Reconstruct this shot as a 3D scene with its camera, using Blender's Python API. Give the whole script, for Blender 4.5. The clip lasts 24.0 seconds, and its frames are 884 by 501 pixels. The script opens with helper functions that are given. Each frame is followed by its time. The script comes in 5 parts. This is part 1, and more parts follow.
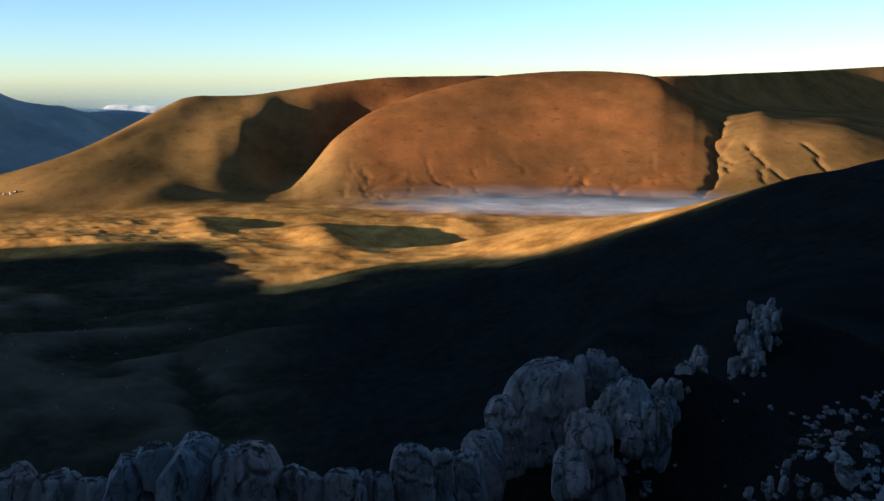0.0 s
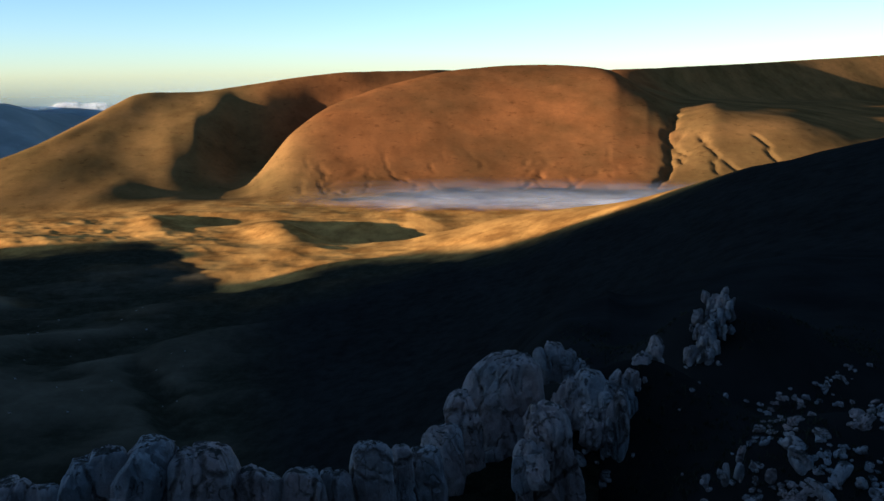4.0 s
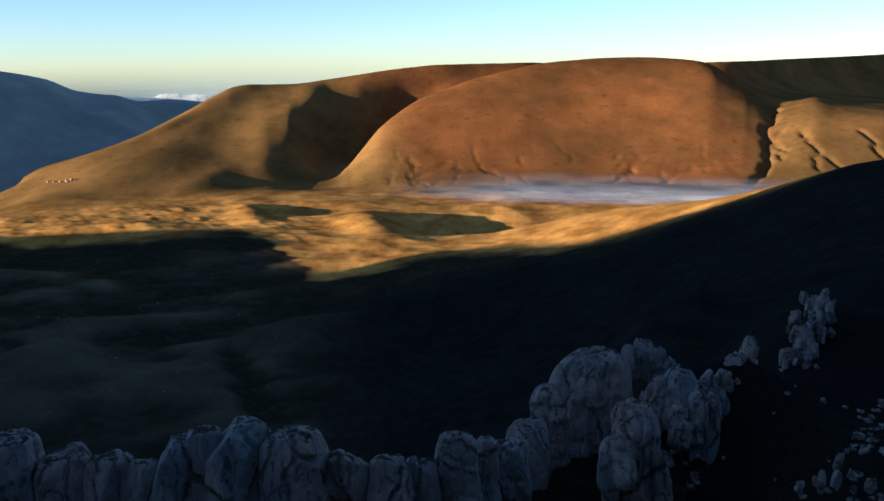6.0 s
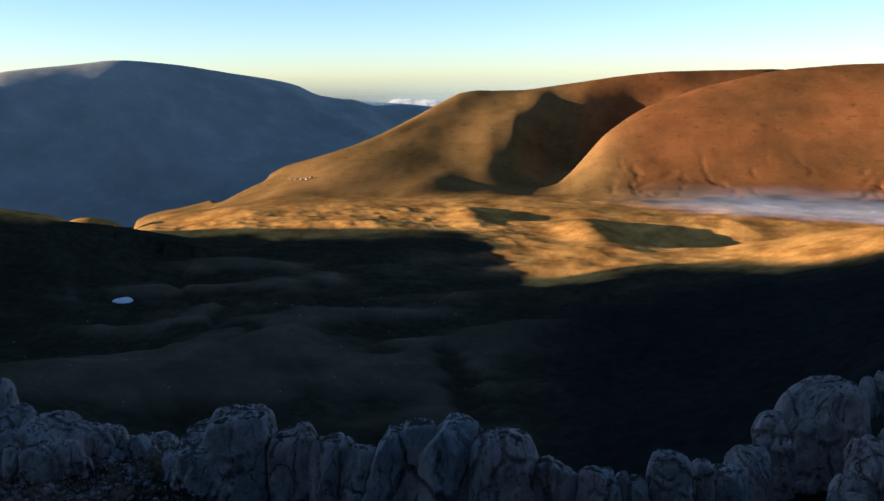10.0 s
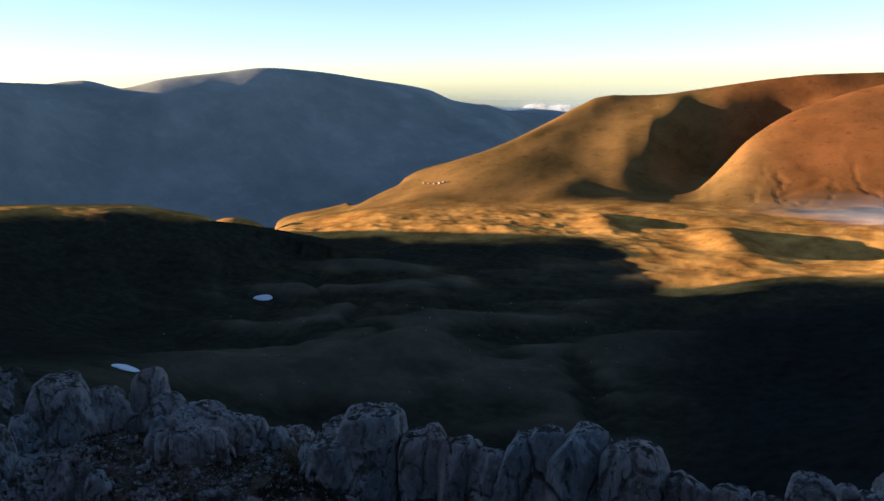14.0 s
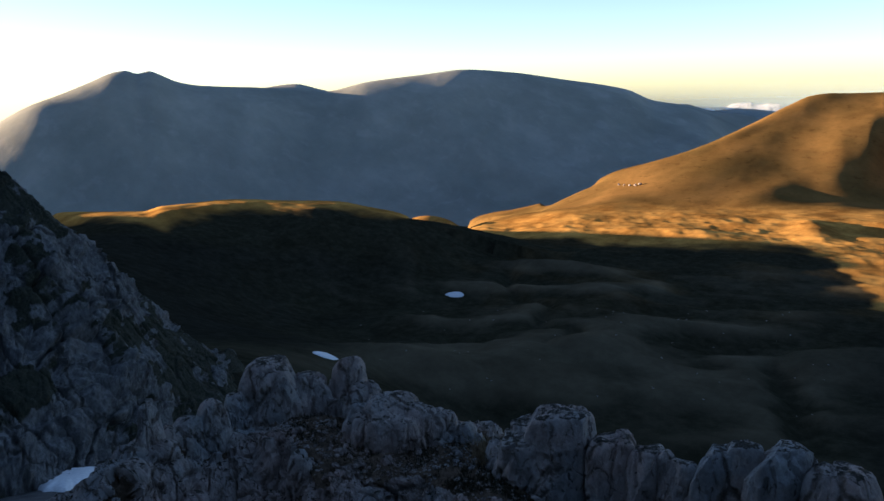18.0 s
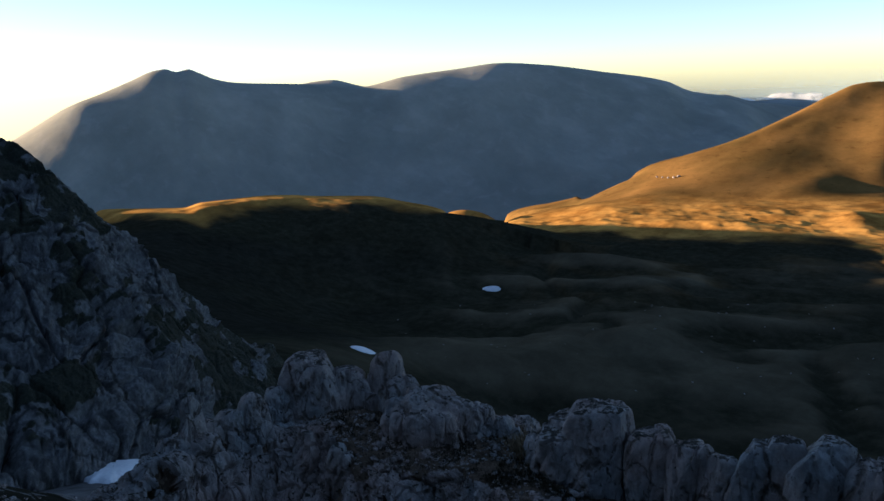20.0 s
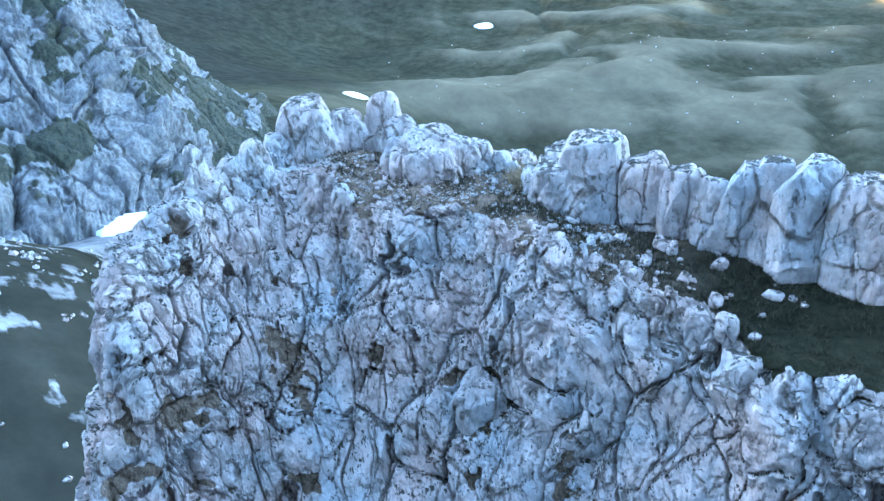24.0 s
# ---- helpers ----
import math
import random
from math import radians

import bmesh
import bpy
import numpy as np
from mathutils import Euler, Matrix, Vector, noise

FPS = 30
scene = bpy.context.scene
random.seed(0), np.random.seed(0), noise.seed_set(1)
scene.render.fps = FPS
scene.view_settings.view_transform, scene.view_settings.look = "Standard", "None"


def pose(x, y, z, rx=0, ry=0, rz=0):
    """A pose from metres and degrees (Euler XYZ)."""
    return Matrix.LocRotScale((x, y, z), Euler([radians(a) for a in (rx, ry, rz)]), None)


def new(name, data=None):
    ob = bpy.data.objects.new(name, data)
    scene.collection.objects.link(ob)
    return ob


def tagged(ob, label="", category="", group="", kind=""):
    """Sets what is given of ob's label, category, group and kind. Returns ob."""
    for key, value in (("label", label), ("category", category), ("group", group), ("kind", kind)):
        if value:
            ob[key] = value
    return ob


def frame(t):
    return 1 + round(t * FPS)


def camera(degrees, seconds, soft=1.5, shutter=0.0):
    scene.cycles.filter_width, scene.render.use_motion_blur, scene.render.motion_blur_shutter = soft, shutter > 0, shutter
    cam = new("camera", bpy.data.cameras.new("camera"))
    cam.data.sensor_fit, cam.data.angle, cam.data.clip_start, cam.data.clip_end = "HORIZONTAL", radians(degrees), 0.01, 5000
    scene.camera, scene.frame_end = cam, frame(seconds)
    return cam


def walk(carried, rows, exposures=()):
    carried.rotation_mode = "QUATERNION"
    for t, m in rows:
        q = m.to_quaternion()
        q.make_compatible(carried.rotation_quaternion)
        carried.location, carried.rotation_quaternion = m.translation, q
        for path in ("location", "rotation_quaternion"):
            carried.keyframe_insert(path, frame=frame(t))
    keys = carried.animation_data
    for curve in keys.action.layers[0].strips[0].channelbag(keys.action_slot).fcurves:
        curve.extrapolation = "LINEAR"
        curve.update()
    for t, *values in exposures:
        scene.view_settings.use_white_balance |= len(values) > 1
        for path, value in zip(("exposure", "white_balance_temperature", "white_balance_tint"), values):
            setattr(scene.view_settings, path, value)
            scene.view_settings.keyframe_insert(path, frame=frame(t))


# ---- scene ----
# ---- camera ----
cam = camera(54.18, 24.0, soft=1.5)
EYE_Z = 200.0
PATH = [
    (0.0, 0.029, 0.147, -0.033, 78.81, 0.30, -0.30),
    (0.5, 0.029, 0.151, -0.031, 78.64, 0.24, -1.25),
    (1.0, 0.036, 0.152, -0.031, 78.45, 0.28, -2.40),
    (1.5, 0.047, 0.152, -0.035, 78.37, 0.31, -3.57),
    (2.0, 0.066, 0.176, -0.033, 78.38, 0.39, -4.40),
    (2.5, 0.085, 0.199, -0.031, 78.45, 0.48, -4.84),
    (3.0, 0.104, 0.222, -0.029, 78.52, 0.58, -4.81),
    (3.5, 0.124, 0.246, -0.028, 78.51, 0.68, -4.22),
    (4.0, 0.108, 0.247, -0.040, 78.44, 0.70, -3.16),
    (4.5, 0.094, 0.238, -0.045, 78.31, 0.75, -1.90),
    (5.0, 0.079, 0.220, -0.043, 78.20, 0.71, -0.53),
    (5.5, 0.058, 0.205, -0.042, 78.10, 0.76, 0.96),
    (6.0, 0.034, 0.198, -0.045, 78.04, 0.66, 2.74),
    (6.5, 0.015, 0.196, -0.046, 78.16, 0.57, 5.15),
    (7.0, 0.004, 0.196, -0.045, 78.23, 0.47, 7.70),
    (7.5, -0.007, 0.192, -0.046, 78.25, 0.36, 10.00),
    (8.0, -0.018, 0.181, -0.044, 78.29, 0.30, 11.96),
    (8.5, -0.024, 0.165, -0.038, 78.39, 0.39, 13.61),
    (9.0, -0.026, 0.151, -0.032, 78.51, 0.49, 15.05),
    (9.5, -0.030, 0.139, -0.030, 78.61, 0.59, 16.32),
    (10.0, -0.036, 0.127, -0.028, 78.61, 0.55, 17.40),
    (10.5, -0.042, 0.117, -0.023, 78.63, 0.44, 18.33),
    (11.0, -0.041, 0.097, -0.018, 78.75, 0.42, 19.32),
    (11.5, -0.039, 0.076, -0.013, 78.94, 0.49, 20.38),
    (12.0, -0.038, 0.055, -0.008, 79.09, 0.60, 21.49),
    (12.5, -0.037, 0.035, -0.003, 79.17, 0.70, 22.62),
    (13.0, -0.048, 0.012, -0.001, 79.11, 0.77, 23.74),
    (13.5, -0.051, -0.008, 0.004, 79.03, 0.87, 24.90),
    (14.0, -0.045, -0.030, 0.013, 79.05, 0.92, 26.13),
    (14.5, -0.035, -0.062, 0.023, 79.22, 0.94, 27.37),
    (15.0, -0.029, -0.102, 0.033, 79.48, 1.01, 28.88),
    (15.5, -0.025, -0.140, 0.041, 79.78, 1.15, 31.22),
    (16.0, -0.022, -0.160, 0.046, 79.87, 1.25, 33.68),
    (16.5, -0.024, -0.162, 0.048, 79.82, 1.31, 35.63),
    (17.0, -0.030, -0.154, 0.047, 79.69, 1.34, 37.10),
    (17.5, -0.037, -0.148, 0.042, 79.51, 1.40, 38.12),
    (18.0, -0.046, -0.149, 0.036, 79.36, 1.54, 38.87),
    (18.5, -0.058, -0.152, 0.028, 79.31, 1.68, 39.59),
    (19.0, -0.043, -0.164, 0.037, 79.39, 1.92, 40.24),
    (19.5, -0.027, -0.175, 0.046, 79.40, 2.16, 40.78),
    (20.0, -0.012, -0.186, 0.055, 79.06, 2.33, 41.19),
    (20.5, 0.003, -0.198, 0.064, 78.07, 2.33, 41.48),
    (21.0, 0.001, -0.191, 0.041, 76.30, 2.28, 41.59),
    (21.5, -0.010, -0.171, 0.025, 74.01, 2.47, 41.46),
    (22.0, -0.021, -0.152, 0.019, 71.74, 2.77, 41.14),
    (22.5, -0.013, -0.165, 0.021, 69.58, 3.19, 40.72),
    (23.0, 0.013, -0.224, 0.020, 67.36, 3.49, 40.39),
    (23.5, 0.041, -0.312, 0.007, 64.89, 3.86, 40.19),
    (24.0, 0.066, -0.409, -0.021, 62.02, 4.64, 39.99),
]
EXPOSURES = [(0.0, 2.05, 4850.0, 10.0), (5.0, 2.05, 4850.0, 11.0), (12.0, 2.25, 5150.0, 16.0), (17.0, 2.5, 5550.0, 17.0), (21.3, 2.35, 5500.0, 14.0), (21.9, 4.7, 5600.0, 10.0), (22.5, 6.15, 5600.0, 9.0), (23.0, 7.0, 5600.0, 9.0), (24.0, 7.0, 5600.0, 9.0)]

walk(cam, [(t, pose(x, y, EYE_Z + z, rx, ry, rz)) for t, x, y, z, rx, ry, rz in PATH], EXPOSURES)

# ---- light ----
SUN_AZ, SUN_EL = 118.0, 5.7     # degrees to the left of the first view, and above the horizon
world = bpy.data.worlds.new("sky")
scene.world = world
world.use_nodes = True
wn, wl = world.node_tree.nodes, world.node_tree.links
sky = wn.new("ShaderNodeTexSky")
sky.sky_type = "NISHITA"
sky.sun_disc = False
sky.sun_elevation = radians(SUN_EL)
sky.sun_rotation = radians(-SUN_AZ)
sky.altitude = 1800.0
sky.air_density, sky.dust_density, sky.ozone_density = 0.8, 0.75, 0.8
wl.new(sky.outputs[0], wn["Background"].inputs[0])
wn["Background"].inputs[1].default_value = 0.055

sun = new("sun", bpy.data.lights.new("sun", "SUN"))
sun.data.energy, sun.data.angle, sun.data.color = 4.9, radians(0.35), (1.0, 0.68, 0.36)
sa, se = radians(SUN_AZ), radians(SUN_EL)
SUN_DIR = Vector((-math.sin(sa) * math.cos(se), math.cos(sa) * math.cos(se), math.sin(se)))
sun.matrix_world = Matrix.Translation(SUN_DIR * 900) @ SUN_DIR.to_track_quat("Z", "Y").to_matrix().to_4x4()


# ---- numeric helpers ----
def smooth(t):
    t = np.clip(t, 0.0, 1.0)
    return t * t * (3 - 2 * t)


def hash2(ix, iy, seed):
    h = (ix.astype(np.int64) * 374761393 + iy.astype(np.int64) * 668265263 + seed * 144665) & 0x7FFFFFFF
    h = ((h ^ (h >> 13)) * 1274126177) & 0x7FFFFFFF
    return ((h ^ (h >> 16)) & 0xFFFF) / 65535.0


def vnoise(x, y, seed=0):
    """Smooth value noise in -1..1."""
    ix, iy = np.floor(x), np.floor(y)
    fx, fy = x - ix, y - iy
    fx, fy = fx * fx * fx * (fx * (fx * 6 - 15) + 10), fy * fy * fy * (fy * (fy * 6 - 15) + 10)
    a, b = hash2(ix, iy, seed), hash2(ix + 1, iy, seed)
    c, d = hash2(ix, iy + 1, seed), hash2(ix + 1, iy + 1, seed)
    return 2 * ((a * (1 - fx) + b * fx) * (1 - fy) + (c * (1 - fx) + d * fx) * fy) - 1


def fbm(x, y, octaves=4, seed=0, gain=0.5):
    s, amp, k = 0.0, 1.0, 1.0
    for o in range(octaves):
        s = s + amp * vnoise(x * k + 17.3 * o, y * k - 9.1 * o, seed + o)
        amp, k = amp * gain, k * 2.03
    return s


def ridged(x, y, octaves=4, seed=0, gain=0.5):
    s, amp, k = 0.0, 1.0, 1.0
    for o in range(octaves):
        s = s + amp * (1 - 2 * np.abs(vnoise(x * k + 5.7 * o, y * k + 3.3 * o, seed + o)))
        amp, k = amp * gain, k * 2.07
    return s


def curve(xs, ys, q):
    """Monotone cubic through the knots."""
    xs, ys = np.asarray(xs, float), np.asarray(ys, float)
    h = np.diff(xs)
    s = np.diff(ys) / h
    m = np.zeros(len(xs))
    m[0], m[-1] = s[0], s[-1]
    same = s[:-1] * s[1:] > 0
    w1, w2 = 2 * h[1:] + h[:-1], h[1:] + 2 * h[:-1]
    with np.errstate(divide="ignore", invalid="ignore"):
        m[1:-1] = np.where(same, (w1 + w2) / (w1 / s[:-1] + w2 / s[1:]), 0.0)
    i = np.clip(np.searchsorted(xs, q) - 1, 0, len(xs) - 2)
    t = np.clip((q - xs[i]) / h[i], 0, 1)
    return ((1 + 2 * t) * (1 - t) ** 2 * ys[i] + t * (1 - t) ** 2 * h[i] * m[i]
            + t * t * (3 - 2 * t) * ys[i + 1] + t * t * (t - 1) * h[i] * m[i + 1])


def profile(R, Z, q):
    """Monotone cubic along every column: R, Z are (knots, columns), q the rows' ranges."""
    out = np.zeros((len(q), R.shape[1]))
    for c in range(R.shape[1]):
        out[:, c] = curve(R[:, c], Z[:, c], q)
    return out


# ---- materials ----
def material(name, build, rough=0.9, metal=0.0):
    m = bpy.data.materials.new(name)
    m.use_nodes = True
    n, l = m.node_tree.nodes, m.node_tree.links
    b = n["Principled BSDF"]
    b.inputs["Roughness"].default_value = rough
    b.inputs["Metallic"].default_value = metal
    b.inputs["Specular IOR Level"].default_value = 0.15
    build(n, l, b)
    return m


def tex(n, l, scale, detail=5.0, rough=0.6, coord=None, kind="ShaderNodeTexNoise", stretch=(1, 1, 1), distort=0.0):
    geo = n.new("ShaderNodeNewGeometry")
    mp = n.new("ShaderNodeMapping")
    mp.inputs["Scale"].default_value = stretch
    l.new(coord if coord else geo.outputs["Position"], mp.inputs[0])
    t = n.new(kind)
    l.new(mp.outputs[0], t.inputs["Vector"])
    t.inputs["Scale"].default_value = scale
    if kind == "ShaderNodeTexNoise":
        t.inputs["Detail"].default_value, t.inputs["Roughness"].default_value = detail, rough
        t.inputs["Distortion"].default_value = distort
    return t


def ramp(n, l, src, stops):
    r = n.new("ShaderNodeValToRGB")
    el = r.color_ramp.elements
    while len(el) < len(stops):
        el.new(0.5)
    for e, (p, c) in zip(el, stops):
        e.position, e.color = p, (*c, 1.0) if len(c) == 3 else c
    l.new(src, r.inputs[0])
    return r


def mix(n, l, fac, a, b, mode="MIX"):
    x = n.new("ShaderNodeMix")
    x.data_type, x.blend_type = "RGBA", mode
    for src, key in ((fac, 0), (a, 6), (b, 7)):
        if isinstance(src, (int, float)):
            x.inputs[key].default_value = src
        elif isinstance(src, tuple):
            x.inputs[key].default_value = (*src, 1.0)
        else:
            l.new(src, x.inputs[key])
    return x.outputs[2]


def bump(n, l, b, height, strength, distance):
    k = n.new("ShaderNodeBump")
    k.inputs["Strength"].default_value, k.inputs["Distance"].default_value = strength, distance
    l.new(height, k.inputs["Height"])
    l.new(k.outputs[0], b.inputs["Normal"])


def flag(n, name):
    a = n.new("ShaderNodeAttribute")
    a.attribute_name = name
    return a.outputs["Fac"]

def build_ground(n, l, b):
    big = tex(n, l, 0.006, 6, 0.6)
    wide = tex(n, l, 0.022, 6, 0.65, stretch=(1, 0.6, 1))
    mid = tex(n, l, 0.11, 7, 0.7)
    fine = tex(n, l, 0.42, 9, 0.78)
    olive = ramp(n, l, big.outputs[0], [(0.38, (0.108, 0.068, 0.022)), (0.62, (0.185, 0.106, 0.034))])
    rusty = ramp(n, l, big.outputs[0], [(0.38, (0.112, 0.054, 0.018)), (0.62, (0.188, 0.077, 0.023))])
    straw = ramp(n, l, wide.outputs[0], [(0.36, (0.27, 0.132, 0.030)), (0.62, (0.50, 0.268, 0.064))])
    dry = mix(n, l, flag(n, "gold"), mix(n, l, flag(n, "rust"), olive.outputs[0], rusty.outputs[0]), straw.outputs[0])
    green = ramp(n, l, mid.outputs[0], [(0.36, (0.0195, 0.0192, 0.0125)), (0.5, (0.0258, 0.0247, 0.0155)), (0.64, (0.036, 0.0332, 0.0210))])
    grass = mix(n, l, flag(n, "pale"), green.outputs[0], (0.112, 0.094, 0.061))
    # near-black grass tone, painted where slopes and ravine lie in shade
    shade_tone = ramp(n, l, mid.outputs[0], [(0.36, (0.0115, 0.0118, 0.0105)), (0.64, (0.0185, 0.0185, 0.0165))])
    col = mix(n, l, flag(n, "dry"), mix(n, l, flag(n, "shade_paint"), grass, shade_tone.outputs[0]), dry)
    tuft = tex(n, l, 0.05, 8, 0.7, stretch=(1, 1, 2.5))
    fleck = ramp(n, l, tuft.outputs[0], [(0.57, (1, 1, 1)), (0.66, (0.45, 0.42, 0.40))])
    scrub = n.new("ShaderNodeMath")
    scrub.operation = "MULTIPLY_ADD"
    scrub.inputs[1].default_value, scrub.inputs[2].default_value = 0.5, 0.08
    l.new(flag(n, "dry"), scrub.inputs[0])
    col = mix(n, l, scrub.outputs[0], col, fleck.outputs[0], "MULTIPLY")
    patch = ramp(n, l, wide.outputs[0], [(0.36, (0.72, 0.70, 0.68)), (0.6, (1.08, 1.08, 1.08))])
    col = mix(n, l, 0.6, col, patch.outputs[0], "MULTIPLY")
    spots = ramp(n, l, mid.outputs[0], [(0.34, (0.68, 0.68, 0.68)), (0.5, (1.0, 1.0, 1.0)), (0.72, (1.15, 1.15, 1.15))])
    col = mix(n, l, 0.25, col, spots.outputs[0], "MULTIPLY")
    grain = ramp(n, l, fine.outputs[0], [(0.34, (0.5, 0.48, 0.46)), (0.5, (1.0, 1.0, 1.0)), (0.68, (1.4, 1.4, 1.35))])
    col = mix(n, l, 0.12, col, grain.outputs[0], "MULTIPLY")
    stone = ramp(n, l, mid.outputs[0], [(0.3, (0.06, 0.057, 0.054)), (0.55, (0.125, 0.119, 0.114)), (0.75, (0.20, 0.192, 0.186))])
    crumbs = tex(n, l, 0.7, 8, 0.75)
    shift = n.new("ShaderNodeMath")
    shift.operation = "MULTIPLY_ADD"
    shift.inputs[1].default_value = 1.7
    l.new(crumbs.outputs[0], shift.inputs[0])
    l.new(flag(n, "rock"), shift.inputs[2])
    gate = n.new("ShaderNodeMapRange")
    gate.inputs[1].default_value, gate.inputs[2].default_value = 1.2, 1.6
    l.new(shift.outputs[0], gate.inputs[0])
    col = mix(n, l, gate.outputs[0], col, stone.outputs[0])
    l.new(col, b.inputs["Base Color"])
    rough = n.new("ShaderNodeMath")
    rough.operation = "MULTIPLY_ADD"
    rough.inputs[1].default_value = 0.45
    l.new(fine.outputs[0], rough.inputs[0])
    l.new(mid.outputs[0], rough.inputs[2])
    bump(n, l, b, rough.outputs[0], 0.15, 0.35)


GROUND = material("mountain_grass", build_ground, 1.0)
GROUND.node_tree.nodes["Principled BSDF"].inputs["Specular IOR Level"].default_value = 0.0


def build_far(n, l, b):
    big = tex(n, l, 0.0022, 8, 0.65, stretch=(1, 1, 0.35))
    mid = tex(n, l, 0.007, 8, 0.66, stretch=(1, 1, 0.35))
    streak = tex(n, l, 0.010, 6, 0.6, stretch=(1.6, 1.6, 0.18), distort=0.6)
    a = ramp(n, l, big.outputs[0], [(0.32, (0.172, 0.182, 0.160)), (0.52, (0.217, 0.224, 0.199)), (0.72, (0.28, 0.283, 0.254))])
    v = ramp(n, l, mid.outputs[0], [(0.36, (0.86, 0.86, 0.86)), (0.52, (1.0, 1.0, 1.0)), (0.66, (1.15, 1.14, 1.12))])
    col = mix(n, l, 0.7, a.outputs[0], v.outputs[0], "MULTIPLY")
    gravel = ramp(n, l, streak.outputs[0], [(0.56, (0, 0, 0)), (0.72, (0.22, 0.22, 0.22))])
    col = mix(n, l, gravel.outputs[0], col, (0.36, 0.355, 0.34))
    l.new(col, b.inputs["Base Color"])
    bump(n, l, b, mid.outputs[0], 0.5, 8.0)


FAR = material("far_mountain", build_far, 0.95)


def build_rock(n, l, b):
    big = tex(n, l, 0.35, 6, 0.6)
    mid = tex(n, l, 1.7, 9, 0.74, stretch=(1, 1, 0.6))
    fine = tex(n, l, 9.0, 7, 0.75)
    geo = n.new("ShaderNodeNewGeometry")
    c = ramp(n, l, mid.outputs[0], [(0.30, (0.125, 0.122, 0.117)), (0.42, (0.195, 0.191, 0.184)), (0.55, (0.258, 0.253, 0.244)), (0.72, (0.35, 0.344, 0.334))])
    warm = ramp(n, l, big.outputs[0], [(0.36, (0.95, 1.0, 1.03)), (0.46, (1.06, 0.98, 0.93)), (0.62, (1.18, 0.91, 0.80))])
    col = mix(n, l, 0.85, c.outputs[0], warm.outputs[0], "MULTIPLY")
    spot = ramp(n, l, fine.outputs[0], [(0.32, (0.62, 0.62, 0.62)), (0.44, (0.95, 0.95, 0.95)), (0.66, (1.18, 1.18, 1.18))])
    col = mix(n, l, 0.65, col, spot.outputs[0], "MULTIPLY")

    def product(*src):
        out = src[0]
        for q in src[1:]:
            k = n.new("ShaderNodeMath")
            k.operation = "MULTIPLY"
            l.new(out, k.inputs[0])
            l.new(q, k.inputs[1])
            out = k.outputs[0]
        return out

    # joints coloured dark for soil, lichen and the shade in cracks, broken up along their length
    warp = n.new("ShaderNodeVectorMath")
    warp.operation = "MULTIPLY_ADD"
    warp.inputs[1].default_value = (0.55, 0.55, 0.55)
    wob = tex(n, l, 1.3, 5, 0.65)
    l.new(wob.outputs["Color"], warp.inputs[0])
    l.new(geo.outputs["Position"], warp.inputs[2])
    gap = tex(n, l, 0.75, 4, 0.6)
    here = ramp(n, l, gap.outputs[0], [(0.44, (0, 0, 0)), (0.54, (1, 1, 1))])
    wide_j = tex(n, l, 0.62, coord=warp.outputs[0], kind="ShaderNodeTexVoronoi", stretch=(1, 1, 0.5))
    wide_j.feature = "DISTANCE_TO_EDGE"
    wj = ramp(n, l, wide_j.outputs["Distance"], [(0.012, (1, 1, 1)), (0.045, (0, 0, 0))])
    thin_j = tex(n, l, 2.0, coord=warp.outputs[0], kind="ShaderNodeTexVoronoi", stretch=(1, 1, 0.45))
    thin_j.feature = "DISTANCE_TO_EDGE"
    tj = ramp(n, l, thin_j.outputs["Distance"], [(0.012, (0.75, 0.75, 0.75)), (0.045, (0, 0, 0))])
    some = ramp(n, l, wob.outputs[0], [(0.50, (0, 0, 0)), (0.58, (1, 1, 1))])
    # solution pits, in clusters, coloured dark for the shade inside them
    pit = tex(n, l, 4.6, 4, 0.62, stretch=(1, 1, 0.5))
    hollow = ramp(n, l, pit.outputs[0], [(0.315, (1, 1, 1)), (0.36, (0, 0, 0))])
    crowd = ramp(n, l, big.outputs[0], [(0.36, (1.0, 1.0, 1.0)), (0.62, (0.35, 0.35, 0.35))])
    dirt_shade = n.new("ShaderNodeMath")
    dirt_shade.operation = "MAXIMUM"
    l.new(product(wj.outputs[0], here.outputs[0]), dirt_shade.inputs[0])
    l.new(product(tj.outputs[0], some.outputs[0]), dirt_shade.inputs[1])
    dark_recess = n.new("ShaderNodeMath")
    dark_recess.operation = "MAXIMUM"
    l.new(dirt_shade.outputs[0], dark_recess.inputs[0])
    l.new(product(hollow.outputs[0], crowd.outputs[0]), dark_recess.inputs[1])
    col = mix(n, l, product(dark_recess.outputs[0], ramp(n, l, fine.outputs[0], [(0.3, (1, 1, 1)), (0.7, (0.55, 0.55, 0.55))]).outputs[0]), col, (0.058, 0.046, 0.034))
    # dark lichen on what faces the sky
    sep = n.new("ShaderNodeSeparateXYZ")
    l.new(geo.outputs["Normal"], sep.inputs[0])
    lich = tex(n, l, 3.2, 6, 0.7)
    dark = ramp(n, l, product(sep.outputs[2], lich.outputs[0]), [(0.42, (0, 0, 0)), (0.50, (1, 1, 1))])
    col = mix(n, l, dark.outputs[0], col, (0.028, 0.026, 0.020))
    l.new(col, b.inputs["Base Color"])
    add = n.new("ShaderNodeMath")
    add.operation = "MULTIPLY_ADD"
    add.inputs[1].default_value = 0.35
    l.new(fine.outputs[0], add.inputs[0])
    l.new(mid.outputs[0], add.inputs[2])
    low = n.new("ShaderNodeMath")
    low.operation = "MULTIPLY_ADD"
    low.inputs[1].default_value = -0.7
    l.new(dark_recess.outputs[0], low.inputs[0])
    l.new(add.outputs[0], low.inputs[2])
